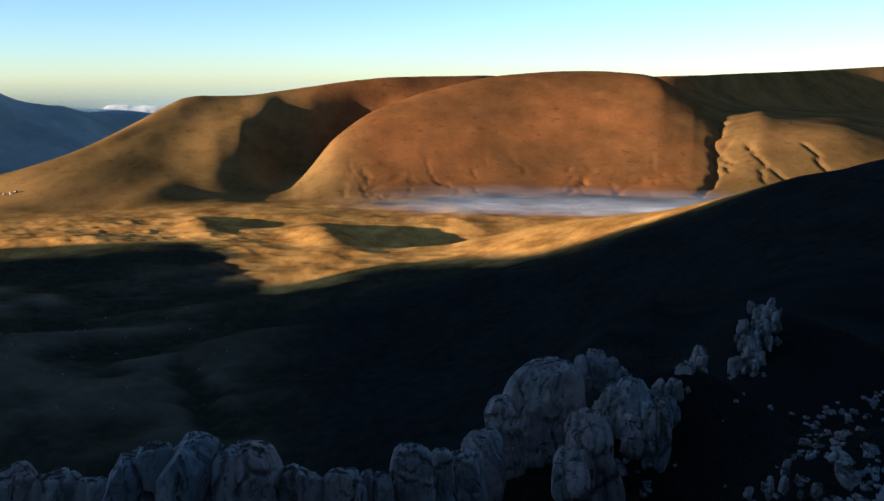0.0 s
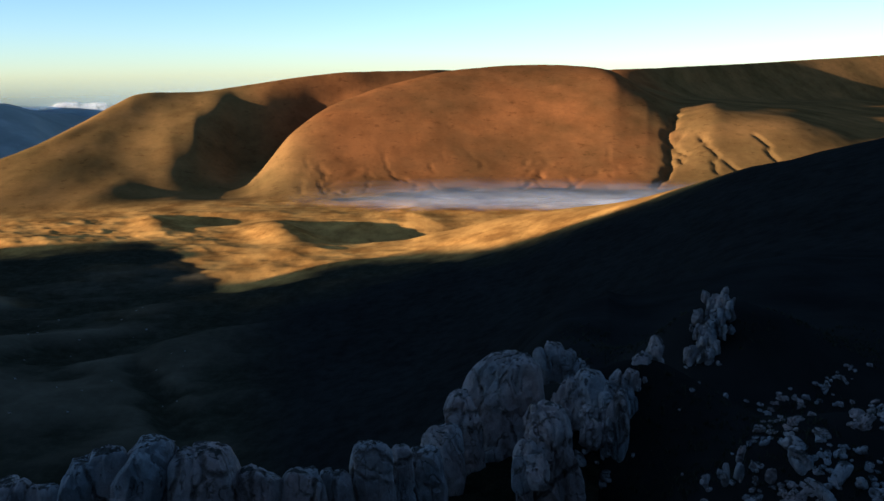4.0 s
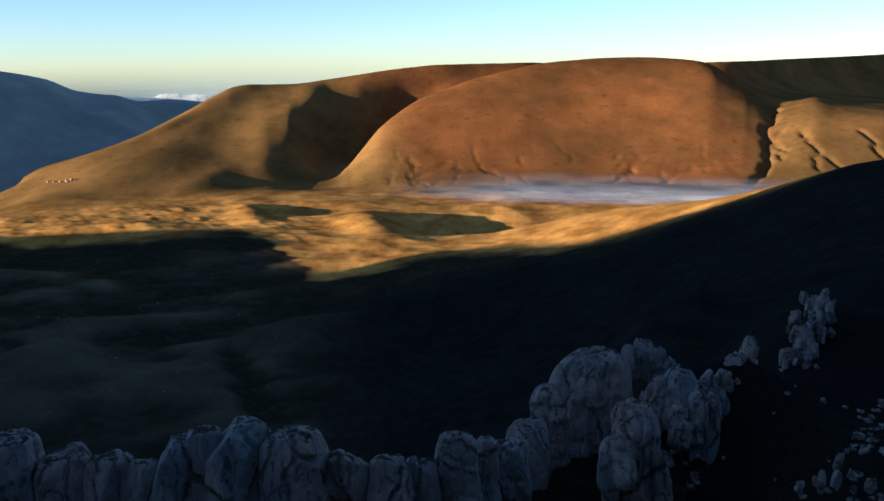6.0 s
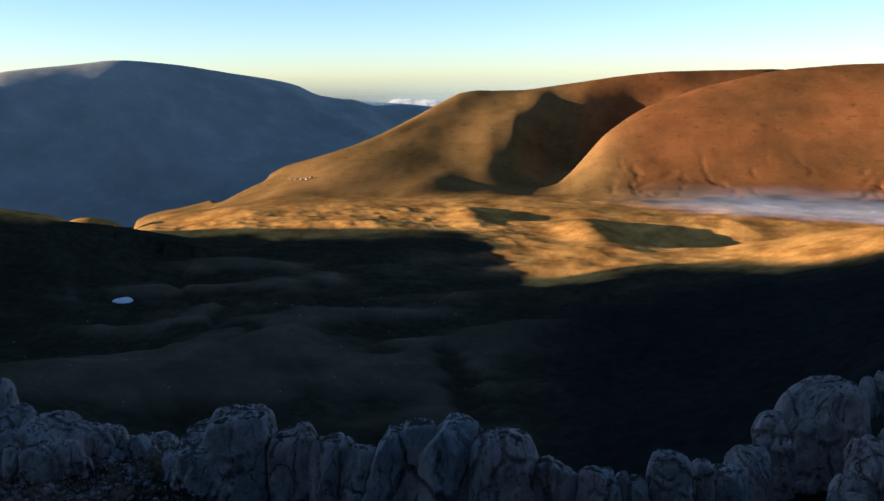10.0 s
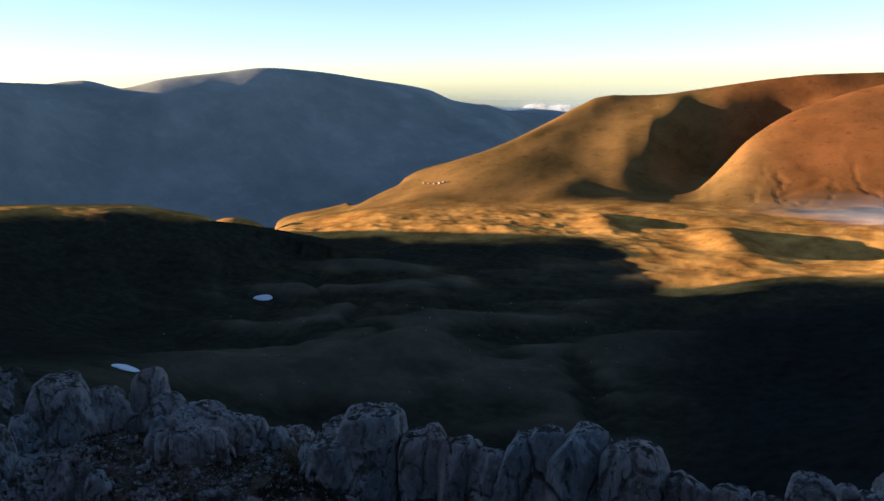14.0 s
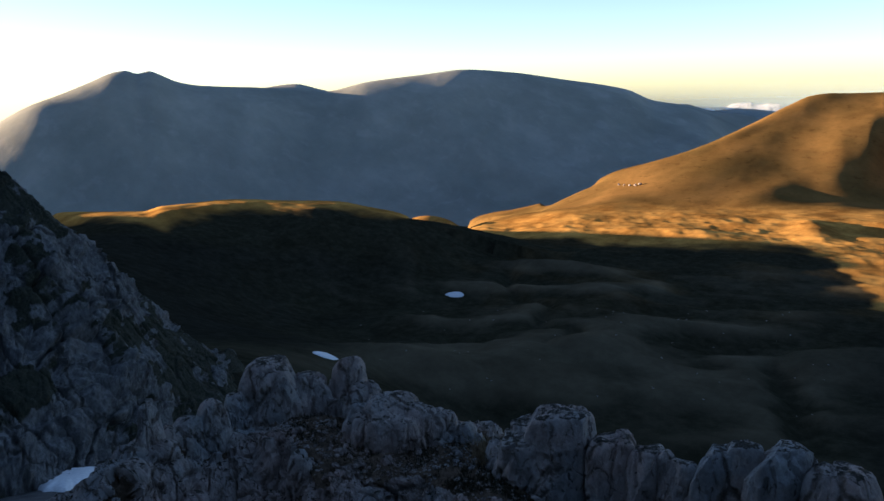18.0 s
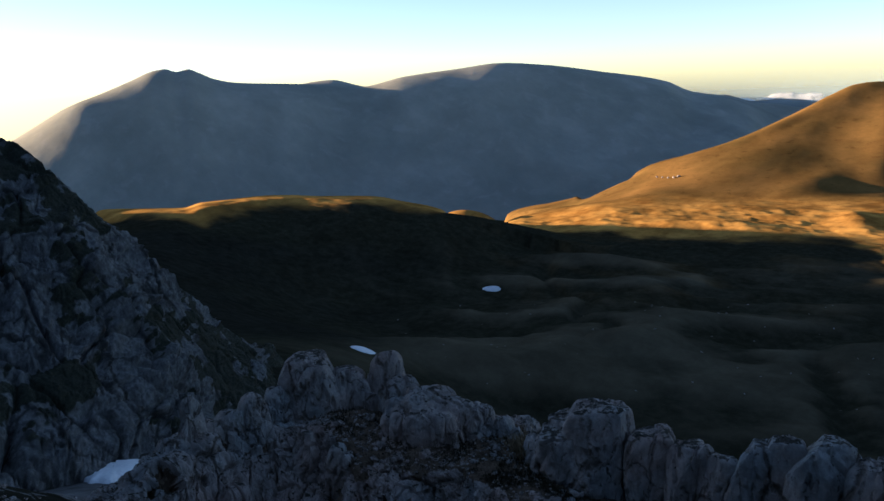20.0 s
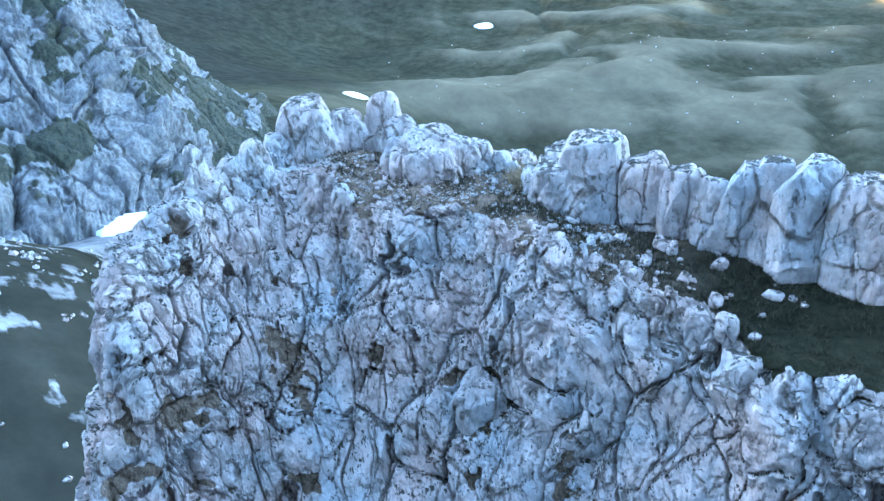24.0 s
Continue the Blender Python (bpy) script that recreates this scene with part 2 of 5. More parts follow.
    bump(n, l, b, low.outputs[0], 1.0, 0.11)


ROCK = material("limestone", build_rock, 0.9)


def grid_mesh(name, X, Y, Z, mat, wrap=False, attrs=()):
    rows, cols = X.shape
    me = bpy.data.meshes.new(name)
    idx = np.arange(rows * cols).reshape(rows, cols)
    if wrap:
        idx = np.concatenate([idx, idx[:, :1]], axis=1)
    quads = np.stack([idx[:-1, :-1], idx[:-1, 1:], idx[1:, 1:], idx[1:, :-1]], axis=-1).reshape(-1, 4)
    me.vertices.add(rows * cols)
    me.vertices.foreach_set("co", np.stack([X, Y, Z], axis=-1).astype(np.float32).ravel())
    me.loops.add(quads.size)
    me.loops.foreach_set("vertex_index", quads.astype(np.int32).ravel())
    me.polygons.add(len(quads))
    me.polygons.foreach_set("loop_start", np.arange(0, quads.size, 4, dtype=np.int32))
    me.polygons.foreach_set("use_smooth", np.ones(len(quads), dtype=bool))
    me.update(calc_edges=True)
    for key, v in attrs:
        me.attributes.new(key, "FLOAT", "POINT").data.foreach_set("value", v.astype(np.float32).ravel())
    me.materials.append(mat)
    return me


# ---- the land: ridge lines and valley lines round the hovering point ----
# each line: (degrees to the left, metres away, height)
def up(r, el):
    """Height of a point r metres off that stands el degrees above the eye's level."""
    return EYE_Z + r * math.tan(radians(el))


def line(*knots):
    az = np.array([k[0] for k in knots], float)
    r = np.array([k[1] for k in knots], float)
    z = np.array([k[2] for k in knots], float)
    order = np.concatenate([az - 360, az, az + 360])
    return order, np.tile(r, 3), np.tile(z, 3)


# heights near -150, -100 and 145 degrees: unseen summit, added to block sky light
LINES = []
# under the eye, at the foot of the crag
LINES.append(line((-170, 9, 186), (-60, 9, 187), (-20, 9, 185.5), (0, 9, 170), (60, 9, 150), (90, 9, 160), (130, 9, 180)))
# rim of the grassy shoulder, then the drop under the crag
LINES.append(line((-150, 70, 196), (-60, 90, 188), (-27, 90, up(90, -11.6)), (-22, 80, up(80, -13)), (-17, 62, up(62, -16.4)), (-12, 42, up(42, -21.5)),
     (-5, 38, 176), (5, 40, 140), (40, 60, 115), (60, 75, 130), (68, 85, up(85, -27)), (80, 90, 165), (120, 80, 190)))
# lower slope
LINES.append(line((-150, 230, 295), (-100, 240, 285), (-60, 280, 180), (-27, 330, 127), (-12, 330, 74), (3, 380, 22), (12, 430, 4), (35, 430, 5), (46, 400, up(400, -19.5)),
     (54, 250, up(250, -20)), (60, 205, up(205, -21.5)), (68, 190, up(190, -22.0)), (75, 190, 130), (95, 230, 190), (118, 240, 220), (145, 230, 290)))
# crest of the dark spur, the valley floor, the top of the cliff
LINES.append(line((-150, 480, 470), (-100, 500, 440), (-60, 650, 235), (-27, 700, up(700, -4.88)), (-25.3, 712, up(712, -5.42)), (-22.2, 730, up(730, -6.25)), (-19, 748, up(748, -7.42)), (-16.6, 762, up(762, -8.28)), (-12, 790, up(790, -9.75)), (-8.4, 806, up(806, -10.9)), (-2.5, 830, up(830, -12.1)), (5, 850, 6),
     (12, 840, -4), (30, 800, -4), (46, 800, -8), (50, 790, 4), (56, 700, 38), (62, 620, 72), (68, 520, 115), (75, 420, 190),
     (90, 520, up(520, 7)), (118, 600, up(600, 11)), (145, 520, 460)))
# behind the spur; crest of the hill with the sunlit top
LINES.append(line((-150, 1000, 560), (-100, 1000, 520), (-60, 1100, 160), (-27, 900, 70), (-22, 920, up(920, -7.9)), (-17, 930, up(930, -8.12)), (-14.5, 940, up(940, -8.4)), (-10, 955, up(955, -8.98)), (-6.3, 980, up(980, -9.7)), (-3, 1010, 14), (0, 1030, 4), (6, 1000, 0), (20, 1000, 0), (34, 1080, -6), (37, 1080, 3), (39, 1062, 13), (40.2, 1048, 22),
     (41.2, 1030, 33), (42.3, 1005, up(1005, -9.0)), (44.2, 1025, up(1025, -8.45)), (46, 1040, up(1040, -7.85)), (47.9, 1045, up(1045, -7.52)), (49.7, 1042, up(1042, -7.55)), (51.4, 1042, up(1042, -7.55)), (53.2, 1036, up(1036, -7.6)), (54.9, 1012, up(1012, -7.8)), (57, 975, up(975, -8.2)), (58.3, 975, up(975, -7.95)), (60, 985, up(985, -7.7)), (62.7, 1060, up(1060, -7.6)), (66, 1150, up(1150, -7.3)), (72, 1150, up(1150, -7.3)),
     (80, 900, 130), (90, 950, 300), (110, 1000, 360), (125, 1000, 380), (150, 1000, 540)))
# foot of the brown hills
LINES.append(line((-150, 1400, 200), (-60, 1400, 60), (-27, 1420, 8), (0, 1400, 2), (16, 1400, 4), (30, 1370, 2), (36, 1400, -17), (38, 1300, -20), (39.4, 1190, -2), (40.4, 1130, 14), (41.2, 1085, 31), (42.3, 1037, up(1037, -8.4)), (44.2, 1060, up(1060, -7.85)), (46, 1075, up(1075, -7.41)), (47.9, 1081, up(1081, -7.21)), (49.7, 1079, up(1079, -7.12)), (51.4, 1083, up(1083, -6.96)), (53.2, 1078, up(1078, -6.89)), (54.9, 1056, up(1056, -7.0)), (57, 1018, up(1018, -7.15)), (58.3, 1010, up(1010, -7.45)), (60, 1020, up(1020, -7.35)), (62.7, 1115, up(1115, -7.05)), (66, 1320, up(1320, -7.6)), (74, 1380, 10),
     (84, 1500, 60), (95, 1600, 190), (130, 1500, 340)))
# crest of the round dome and its spur edge; the bench below the upper basin
LINES.append(line((-150, 2100, 260), (-60, 2000, 160), (-30, 1880, up(1880, -4.2)), (-27, 1890, up(1890, -3.4)), (-25, 1890, up(1890, -2.85)), (-23, 1888, up(1888, -2.6)), (-21.5, 1890, up(1890, -2.4)), (-20.3, 1898, up(1898, -2.15)), (-19, 1915, up(1915, -2.3)), (-18.2, 1935, up(1935, -2.3)), (-17, 1970, up(1970, -1.7)), (-15.8, 2005, up(2005, -1.0)), (-15, 2030, up(2030, -0.5)), (-14.2, 2050, up(2050, -0.05)), (-13.3, 2070, up(2070, 0.2)), (-11.7, 2090, up(2090, 0.36)), (-9.5, 2100, up(2100, 0.47)), (-8.1, 2092, up(2092, 0.48)), (-6.4, 2070, up(2070, 0.42)), (-4.3, 2035, up(2035, 0.27)), (-2.7, 2000, up(2000, 0.05)),
     (-0.9, 1960, up(1960, -0.37)), (0.95, 1915, up(1915, -0.8)), (2.8, 1860, up(1860, -1.47)), (4.28, 1812, up(1812, -2.06)), (5.77, 1755, up(1755, -2.95)), (6.9, 1708, up(1708, -3.85)), (7.65, 1680, up(1680, -4.7)), (8.4, 1655, up(1655, -5.6)), (9.0, 1640, up(1640, -6.25)), (10.5, 1630, up(1630, -6.8)), (12, 1600, up(1600, -6.7)), (13.3, 1588, up(1588, -6.3)), (14.5, 1580, up(1580, -6.15)), (16, 1570, up(1570, -6.3)), (21, 1530, up(1530, -6.55)), (27, 1510, up(1510, -7.1)), (32, 1540, up(1540, -8.1)), (35, 1560, up(1560, -8.5)),
     (38, 1650, -120), (50, 1800, -160), (62, 1900, -160), (84, 2000, 60), (100, 1900, 200)))
# the gully behind that edge; the upper basin
LINES.append(line((-150, 2300, 200), (-60, 3700, 150), (-36, 3950, up(3950, -1.8)), (-27, 3300, up(3300, -1.85)), (-20, 2600, up(2600, -1.7)), (-16, 2260, up(2260, -1.1)), (-12, 2280, 190), (-3.5, 2130, 172), (1.6, 2030, 122), (4.9, 1940, 74), (7.2, 1850, 36), (8.9, 1780, 14), (10.2, 1800, up(1800, -5.3)), (11.2, 1790, up(1790, -4.4)), (12, 1785, up(1785, -3.7)), (12.8, 1775, up(1775, -3.35)), (14, 1772, up(1772, -3.4)), (15.5, 1768, up(1768, -3.65)), (17, 1755, up(1755, -3.9)), (19, 1724, up(1724, -4.2)), (21, 1690, up(1690, -4.6)),
     (27, 1630, up(1630, -6.3)), (32, 1640, up(1640, -7.9)), (38, 1800, -160), (60, 2100, -220), (84, 2200, 40), (130, 2200, 200)))
# the lip over the gully
LINES.append(line((-150, 2600, 200), (-60, 3900, 245), (-36, 4150, 170), (-26.5, 3520, 165), (-20, 2820, 165), (-14, 2350, 192), (-10, 2370, 196), (-3.5, 2190, 182), (1.6, 2095, up(2095, -0.9)), (3.5, 2052, up(2060, -1.6)), (5, 2016, up(2016, -2.2)), (6.2, 2003, up(2003, -1.9)),
     (7.2, 1996, up(1996, -1.62)), (8.4, 1988, up(1988, -1.42)), (10.1, 1972, up(1972, -1.45)), (10.9, 1942, up(1945, -1.55)), (11.4, 1918, up(1918, -1.75)), (12, 1905, up(1905, -1.9)), (13.4, 1897, up(1897, -2.08)), (15, 1885, up(1885, -2.3)), (17, 1850, up(1850, -2.65)), (19, 1796, up(1796, -3.3)), (21, 1745, up(1745, -4.0)), (27, 1670, up(1670, -5.85)), (32, 1685, up(1685, -7.85)), (38, 1850, -180), (60, 2200, -240), (100, 2300, 100)))
# skyline of the hill behind
LINES.append(line((-150, 2900, 200), (-60, 4300, 320), (-36, 4350, up(4350, 1.0)), (-26.5, 3750, up(3750, 0.6)), (-22, 3180, up(3180, 0.38)), (-18.2, 2720, up(2720, 0.25)), (-15.5, 2480, up(2480, 0.14)), (-13, 2400, up(2400, 0.1)), (-9, 2430, up(2430, 0.05)), (-4.5, 2330, up(2330, 0.15)), (-2.7, 2240, up(2240, 0.23)), (0.6, 2170, up(2170, 0.2)), (2.8, 2124, up(2124, 0.17)), (4.6, 2100, up(2100, 0.04)), (6.4, 2076, up(2076, -0.16)), (8.2, 2060, up(2060, -0.42)), (10.4, 2046, up(2046, -0.73)), (12.4, 2032, up(2032, -0.92)), (15, 1995, up(1995, -0.93)), (16.1, 1975, up(1975, -1.08)), (17.1, 1945, up(1945, -1.53)),
     (18.7, 1880, up(1880, -2.38)), (20.4, 1810, up(1810, -3.2)), (22.1, 1765, up(1765, -3.98)), (23.8, 1735, up(1735, -4.62)), (25.6, 1715, up(1715, -5.18)), (27.7, 1700, up(1700, -5.8)), (29.2, 1702, up(1702, -6.6)), (31, 1712, up(1712, -7.45)), (33, 1730, up(1730, -8.12)), (36, 1760, up(1760, -8.75)), (37.2, 1790, up(1790, -9.3)), (38, 1900, -200), (60, 2300, -260), (130, 2500, 150)))
# the hidden valley beyond
LINES.append(line((-150, 3500, 100), (-60, 4600, 60), (-36, 4600, 60), (-26, 4100, 60), (-14, 3100, 60), (0, 3100, -60), (20, 3000, -200), (38, 2800, -260), (62, 2700, -250), (100, 3000, 0)))
# skyline of the blue mountain
LINES.append(line((-150, 4700, 100), (-20, 4700, 0), (10, 4400, -200), (19, 4450, up(4450, -4.0)), (20.3, 4450, up(4450, -3.2)), (21.8, 4450, up(4450, -2.1)), (23.4, 4430, up(4430, -1.5)), (25.4, 4400, up(4400, -1.1)), (27, 4350, up(4350, -0.4)), (31, 4250, up(4250, 0.35)), (34.6, 4150, up(4150, 0.92)), (37.4, 4050, up(4050, 1.15)),
     (40.1, 3980, up(3980, 0.9)), (43.7, 3900, up(3900, 0.53)), (46.5, 3850, up(3850, 0.0)), (50.5, 3750, up(3750, 0.35)), (54.3, 3655, up(3655, 0.58)), (55.6, 3640, up(3640, 0.84)), (56.7, 3625, up(3625, 1.34)), (57.2, 3620, up(3620, 1.52)), (57.9, 3610, up(3610, 1.38)), (58.6, 3600, up(3600, 1.57)), (59.1, 3592, up(3592, 1.52)), (60.8, 3560, up(3560, 0.87)), (62.3, 3530, up(3530, 0.28)), (63.9, 3500, up(3500, -0.28)), (70, 3500, up(3500, -3)), (100, 3600, 100)))
# the last ridges
LINES.append(line((-150, 4880, 50), (0, 4880, -250), (13, 4880, up(4880, -3)), (17.7, 4880, up(4880, -2.05)), (20, 4880, up(4880, -1.75)), (21.7, 4880, up(4880, -1.85)), (23.5, 4880, up(4880, -1.4)), (26, 4880, up(4880, -1.6)),
     (30, 4880, -50), (44, 4880, up(4880, -0.5)), (46.6, 4880, up(4880, 0.1)), (48.4, 4880, up(4880, 0.52)), (50.4, 4880, up(4880, 0.3)), (54, 4880, -100), (70, 4880, -250)))

az = np.concatenate([np.arange(-34, 74, 0.16), np.arange(74, 104, 0.24), np.arange(104, 326, 1.2)])
rng = np.concatenate([[0.001, 3.0], np.geomspace(9.0, 800, 250), np.arange(804, 1500, 4.2), np.arange(1505, 2300, 5.5), np.geomspace(2312, 4930, 90)])
KR = np.stack([curve(a, r, az) for a, r, z in LINES])
KZ = np.stack([curve(a, z, az) for a, r, z in LINES])
# a hollow behind the end of the spur
behind = smooth((0 - az) / 5) * smooth((az + 28) / 4)
KR = np.insert(KR, 5, (KR[4] + KR[5]) / 2 * (1 - behind) + (KR[4] + 120) * behind, axis=0)
KZ = np.insert(KZ, 5, (KZ[4] + KZ[5]) / 2 * (1 - behind) + 5 * behind, axis=0)
for k in range(1, len(KR)):
    KR[k] = np.maximum(KR[k], KR[k - 1] + 4)
LZ = profile(KR, KZ, rng)
AZ, RR = np.meshgrid(np.radians(az), rng)
LX, LY = -RR * np.sin(AZ), RR * np.cos(AZ)
deg = np.degrees(AZ)

# an unseen ridge added to the west, its heights worked back from the shadow edge on the near land; across: metres along
# the ridge
SX, SY = -math.sin(sa), math.cos(sa)
toward, across = LX * SX + LY * SY, LY * SX - LX * SY
SHADOW_RIDGE = ((-1500, 70), (-1300, 90), (-1233, 128), (-1213, 139), (-1182, 149), (-1135, 163), (-1112, 171), (-1085, 177), (-1056, 179), (-1032, 179), (-1015, 177), (-995, 171), (-977, 163), (-943, 157), (-909, 155), (-888, 158), (-866, 171), (-842, 172), (-830, 174), (-822, 180),
         (-813, 196), (-793, 207), (-712, 224), (-676, 232), (-657, 241), (-615, 263), (-559, 290), (-480, 320), (-300, 340))
west = curve([q[0] for q in SHADOW_RIDGE], [q[1] for q in SHADOW_RIDGE], across) - 0.42 * np.abs(toward - 1500) + 1.2 * fbm(LX / 40, LY / 40, 3, 29)
LZ = np.where((deg > 71) & (deg < 130), np.maximum(LZ, west), LZ)


def knoll(a, r, height, along, across, turn):
    """Adds a smooth mound (or a hollow) a degrees to the left and r metres off; turn: its long axis, degrees from x."""
    global LZ
    x0, y0 = -r * math.sin(radians(a)), r * math.cos(radians(a))
    c, s = math.cos(radians(turn)), math.sin(radians(turn))
    u, v = (LX - x0) * c + (LY - y0) * s, -(LX - x0) * s + (LY - y0) * c
    LZ = LZ + height * np.exp(-(u / along) ** 2 - (v / across) ** 2)


for k in ((35, 545, 9, 150, 60, 32), (22, 720, 5, 90, 26, 28), (41, 740, 7, 60, 30, 10), (33, 950, 10, 100, 26, 8), (36, 860, 7, 60, 20, 20), (29, 1010, 7, 90, 18, 6), (14, 640, 9, 70, 40, 50), (24, 620, 9, 80, 26, 40)):
    knoll(*k)
for k in ((7.4, 1105, 17, 80, 38, 112), (0.0, 1120, -20, 130, 66, 14), (15.5, 1225, 9, 60, 24, 112), (11.5, 1235, -9, 70, 34, 10), (24, 1180, 6, 90, 24, 8), (6, 1000, 2, 120, 26, 24), (14, 950, 1.5, 60, 24, 10), (17.9, 1512, 8, 75, 42, 70), (13.2, 1508, -10, 115, 48, 12)):
    knoll(*k)


def swell(height, front, back, *crest_line):
    """A long grassy rise: its crest runs through (degrees, metres); front and back: how far it slopes towards the eye and away."""
    global LZ
    knots = [(-r * math.sin(radians(a)), r * math.cos(radians(a))) for a, r in crest_line]
    best, side, along = np.full(LX.shape, 1e9), np.zeros(LX.shape), np.zeros(LX.shape)
    count = len(knots) - 1
    for i in range(count):
        (x0, y0), (x1, y1) = knots[i], knots[i + 1]
        ex, ey = x1 - x0, y1 - y0
        t = np.clip(((LX - x0) * ex + (LY - y0) * ey) / (ex * ex + ey * ey), 0, 1)
        dx, dy = LX - x0 - t * ex, LY - y0 - t * ey
        d = np.hypot(dx, dy)
        near_it = d < best
        best = np.where(near_it, d, best)
        side = np.where(near_it, np.sign(dx * LX + dy * LY), side)
        along = np.where(near_it, (i + t) / count, along)
    wide = np.where(side < 0, front, back)
    LZ = LZ + height * np.exp(-(best / wide) ** 2) * smooth(along / 0.25) * smooth((1 - along) / 0.2)


def spur(front, back, *crest_line):
    """A shoulder of a hill: its crest runs through (degrees, metres, height) and falls off by front and back, in metres per metre."""
    global LZ
    knots = [(-r * math.sin(radians(a)), r * math.cos(radians(a)), z) for a, r, z in crest_line]
    for (x0, y0, z0), (x1, y1, z1) in zip(knots, knots[1:]):
        ex, ey = x1 - x0, y1 - y0
        t = np.clip(((LX - x0) * ex + (LY - y0) * ey) / (ex * ex + ey * ey), 0, 1)
        dx, dy = LX - x0 - t * ex, LY - y0 - t * ey
        fall = np.where(dx * LX + dy * LY < 0, front, back) * (np.sqrt(dx * dx + dy * dy + 900) - 30)
        gap = z0 + (z1 - z0) * t - fall - LZ
        LZ = LZ + np.where(gap > -6, np.where(gap > 6, gap, (gap + 6) ** 2 / 24), 0)


spur(0.55, 0.3, (43.2, 1045, up(1045, -8.18)), (42.0, 1037, up(1037, -8.52)), (40.5, 1045, up(1045, -9.15)), (38.6, 1055, up(1055, -10.0)), (36.4, 1062, up(1062, -10.8)), (34, 1062, up(1062, -11.3)))
swell(15, 48, 75, (43, 505), (40, 528), (36, 560), (33, 585), (30, 625), (26, 685), (21, 720))
swell(9, 30, 48, (38, 690), (34.5, 740), (31, 775), (28, 790), (24.5, 815))
swell(5, 20, 34, (35, 905), (32, 940), (29, 920), (25, 945))
swell(6, 24, 36, (31, 800), (28.5, 840), (26, 862), (23.5, 868))


def cut(a0, a1, r0, r1, depth, width, wob, seed):
    """A winding gully from a0 degrees at r0 metres to a1 at r1."""
    global LZ
    t = (RR - r0) / (r1 - r0)
    mid = a0 + (a1 - a0) * t + wob * (vnoise(RR / 60, RR * 0, seed) + 0.5 * vnoise(RR / 19, RR * 0, seed + 50))
    off = np.radians(deg - mid) * RR
    LZ = LZ - depth * np.exp(-(off / width) ** 2) * smooth(t / 0.15) * smooth((1 - t) / 0.15)


for k in ((-17.1, -18.4, 1440, 1930, 8.5, 6.5, 0.35, 1), (-17.7, -18.9, 1500, 1760, 5, 5, 0.5, 2), (-18.2, -19.2, 1530, 1720, 4.5, 5, 0.7, 3), (-21.0, -20.0, 1530, 1720, 4.5, 4.5, 0.35, 13), (-24.3, -23.0, 1600, 1730, 5, 4.5, 0.3, 5), (-22.3, -21.4, 1540, 1610, 4, 5, 0.3, 4)):
    cut(*k)
rills = ridged(deg * 0.9 + 0.5 * fbm(LX / 60, LY / 60, 3, 45), RR / 130 + deg / 9, 3, 43, 0.55)
LZ -= 1.3 * smooth((rills - 0.85) / 0.4) * smooth((RR - 1415) / 40) * smooth((1640 + 60 * fbm(deg / 3, deg * 0, 3, 47) - RR) / 90) * smooth((deg + 17) / 3) * smooth((8 - deg) / 3)
for k in ((5.3, 1.8, 1465, 1550, 1.6, 9, 0.9, 6), (-8.0, -9.5, 1450, 1550, 3, 5, 0.6, 9), (-11.5, -13, 1440, 1560, 3, 5, 0.6, 10),
          (30.5, 34.5, 560, 980, 5, 7, 1.6, 11), (14.5, 17.0, 420, 640, 7, 12, 1.0, 12)):
    cut(*k)

# a small flat-topped rise beyond the end of the hill
bx, by = LX + 1400 * math.sin(radians(40.1)), LY - 1400 * math.cos(radians(40.1))
bu, bv = bx * math.cos(radians(40.1)) + by * math.sin(radians(40.1)), -bx * math.sin(radians(40.1)) + by * math.cos(radians(40.1))
LZ = np.maximum(LZ, up(1400, -8.31) - 0.085 * bv - 9 * ((bu / 36) ** 2 + (bv / 36) ** 2))

floorish = smooth((RR - 380) / 150) * smooth((1500 - RR) / 200) * smooth((66 - deg) / 6)
open_floor = floorish * smooth((deg + 14) / 14) * smooth((50 - deg) / 8)
sunny = smooth((RR - 900) / 150)
LZ += open_floor * ((3.0 - 1.5 * sunny) * (ridged(LX / 200 + LY / 300, LY / 110 - LX / 400, 4, 3, 0.45) - 0.3) + (0.35 - 0.35 * sunny) * fbm(LX / 22, LY / 15, 4, 13) + 0.42 * sunny * fbm(LX / 60 + LY / 90, LY / 13 - LX / 70, 4, 15) + 0.5 * ridged(LX / 80 + LY / 130, LY / 34 - LX / 220, 3, 9) + 0.45 * sunny * ridged(LX / 85 + LY / 120, LY / 16 - LX / 90, 3, 19))
LZ += 0.75 * smooth((RR - 985) / 60) * smooth((1360 - RR) / 90) * smooth((deg - 8) / 6) * smooth((42 - deg) / 5) * (ridged(LX / 34 + LY / 50, LY / 15 - LX / 60, 3, 25, 0.55) - 0.4)
LZ += 0.6 * smooth((RR - 895) / 40) * smooth((1120 - RR) / 40) * smooth((deg - 43) / 3) * smooth((62 - deg) / 3) * (ridged(LX / 30, LY / 22, 3, 27, 0.5) - 0.6)
hums = ridged(LX / 260 + LY / 330 + 0.2 * fbm(LX / 70, LY / 70, 2, 33), (LY - 0.62 * LX) / 95 + 0.2 * fbm(LX / 70, LY / 70, 2, 35), 4, 37, 0.38)
LZ += 4.5 * (hums - 0.8) * smooth((deg - 7) / 10) * smooth((46 - deg) / 7) * smooth((RR - 380) / 120) * smooth((880 - RR) / 120)
hill = smooth((RR - 1380) / 150) * smooth((2700 - RR) / 200)
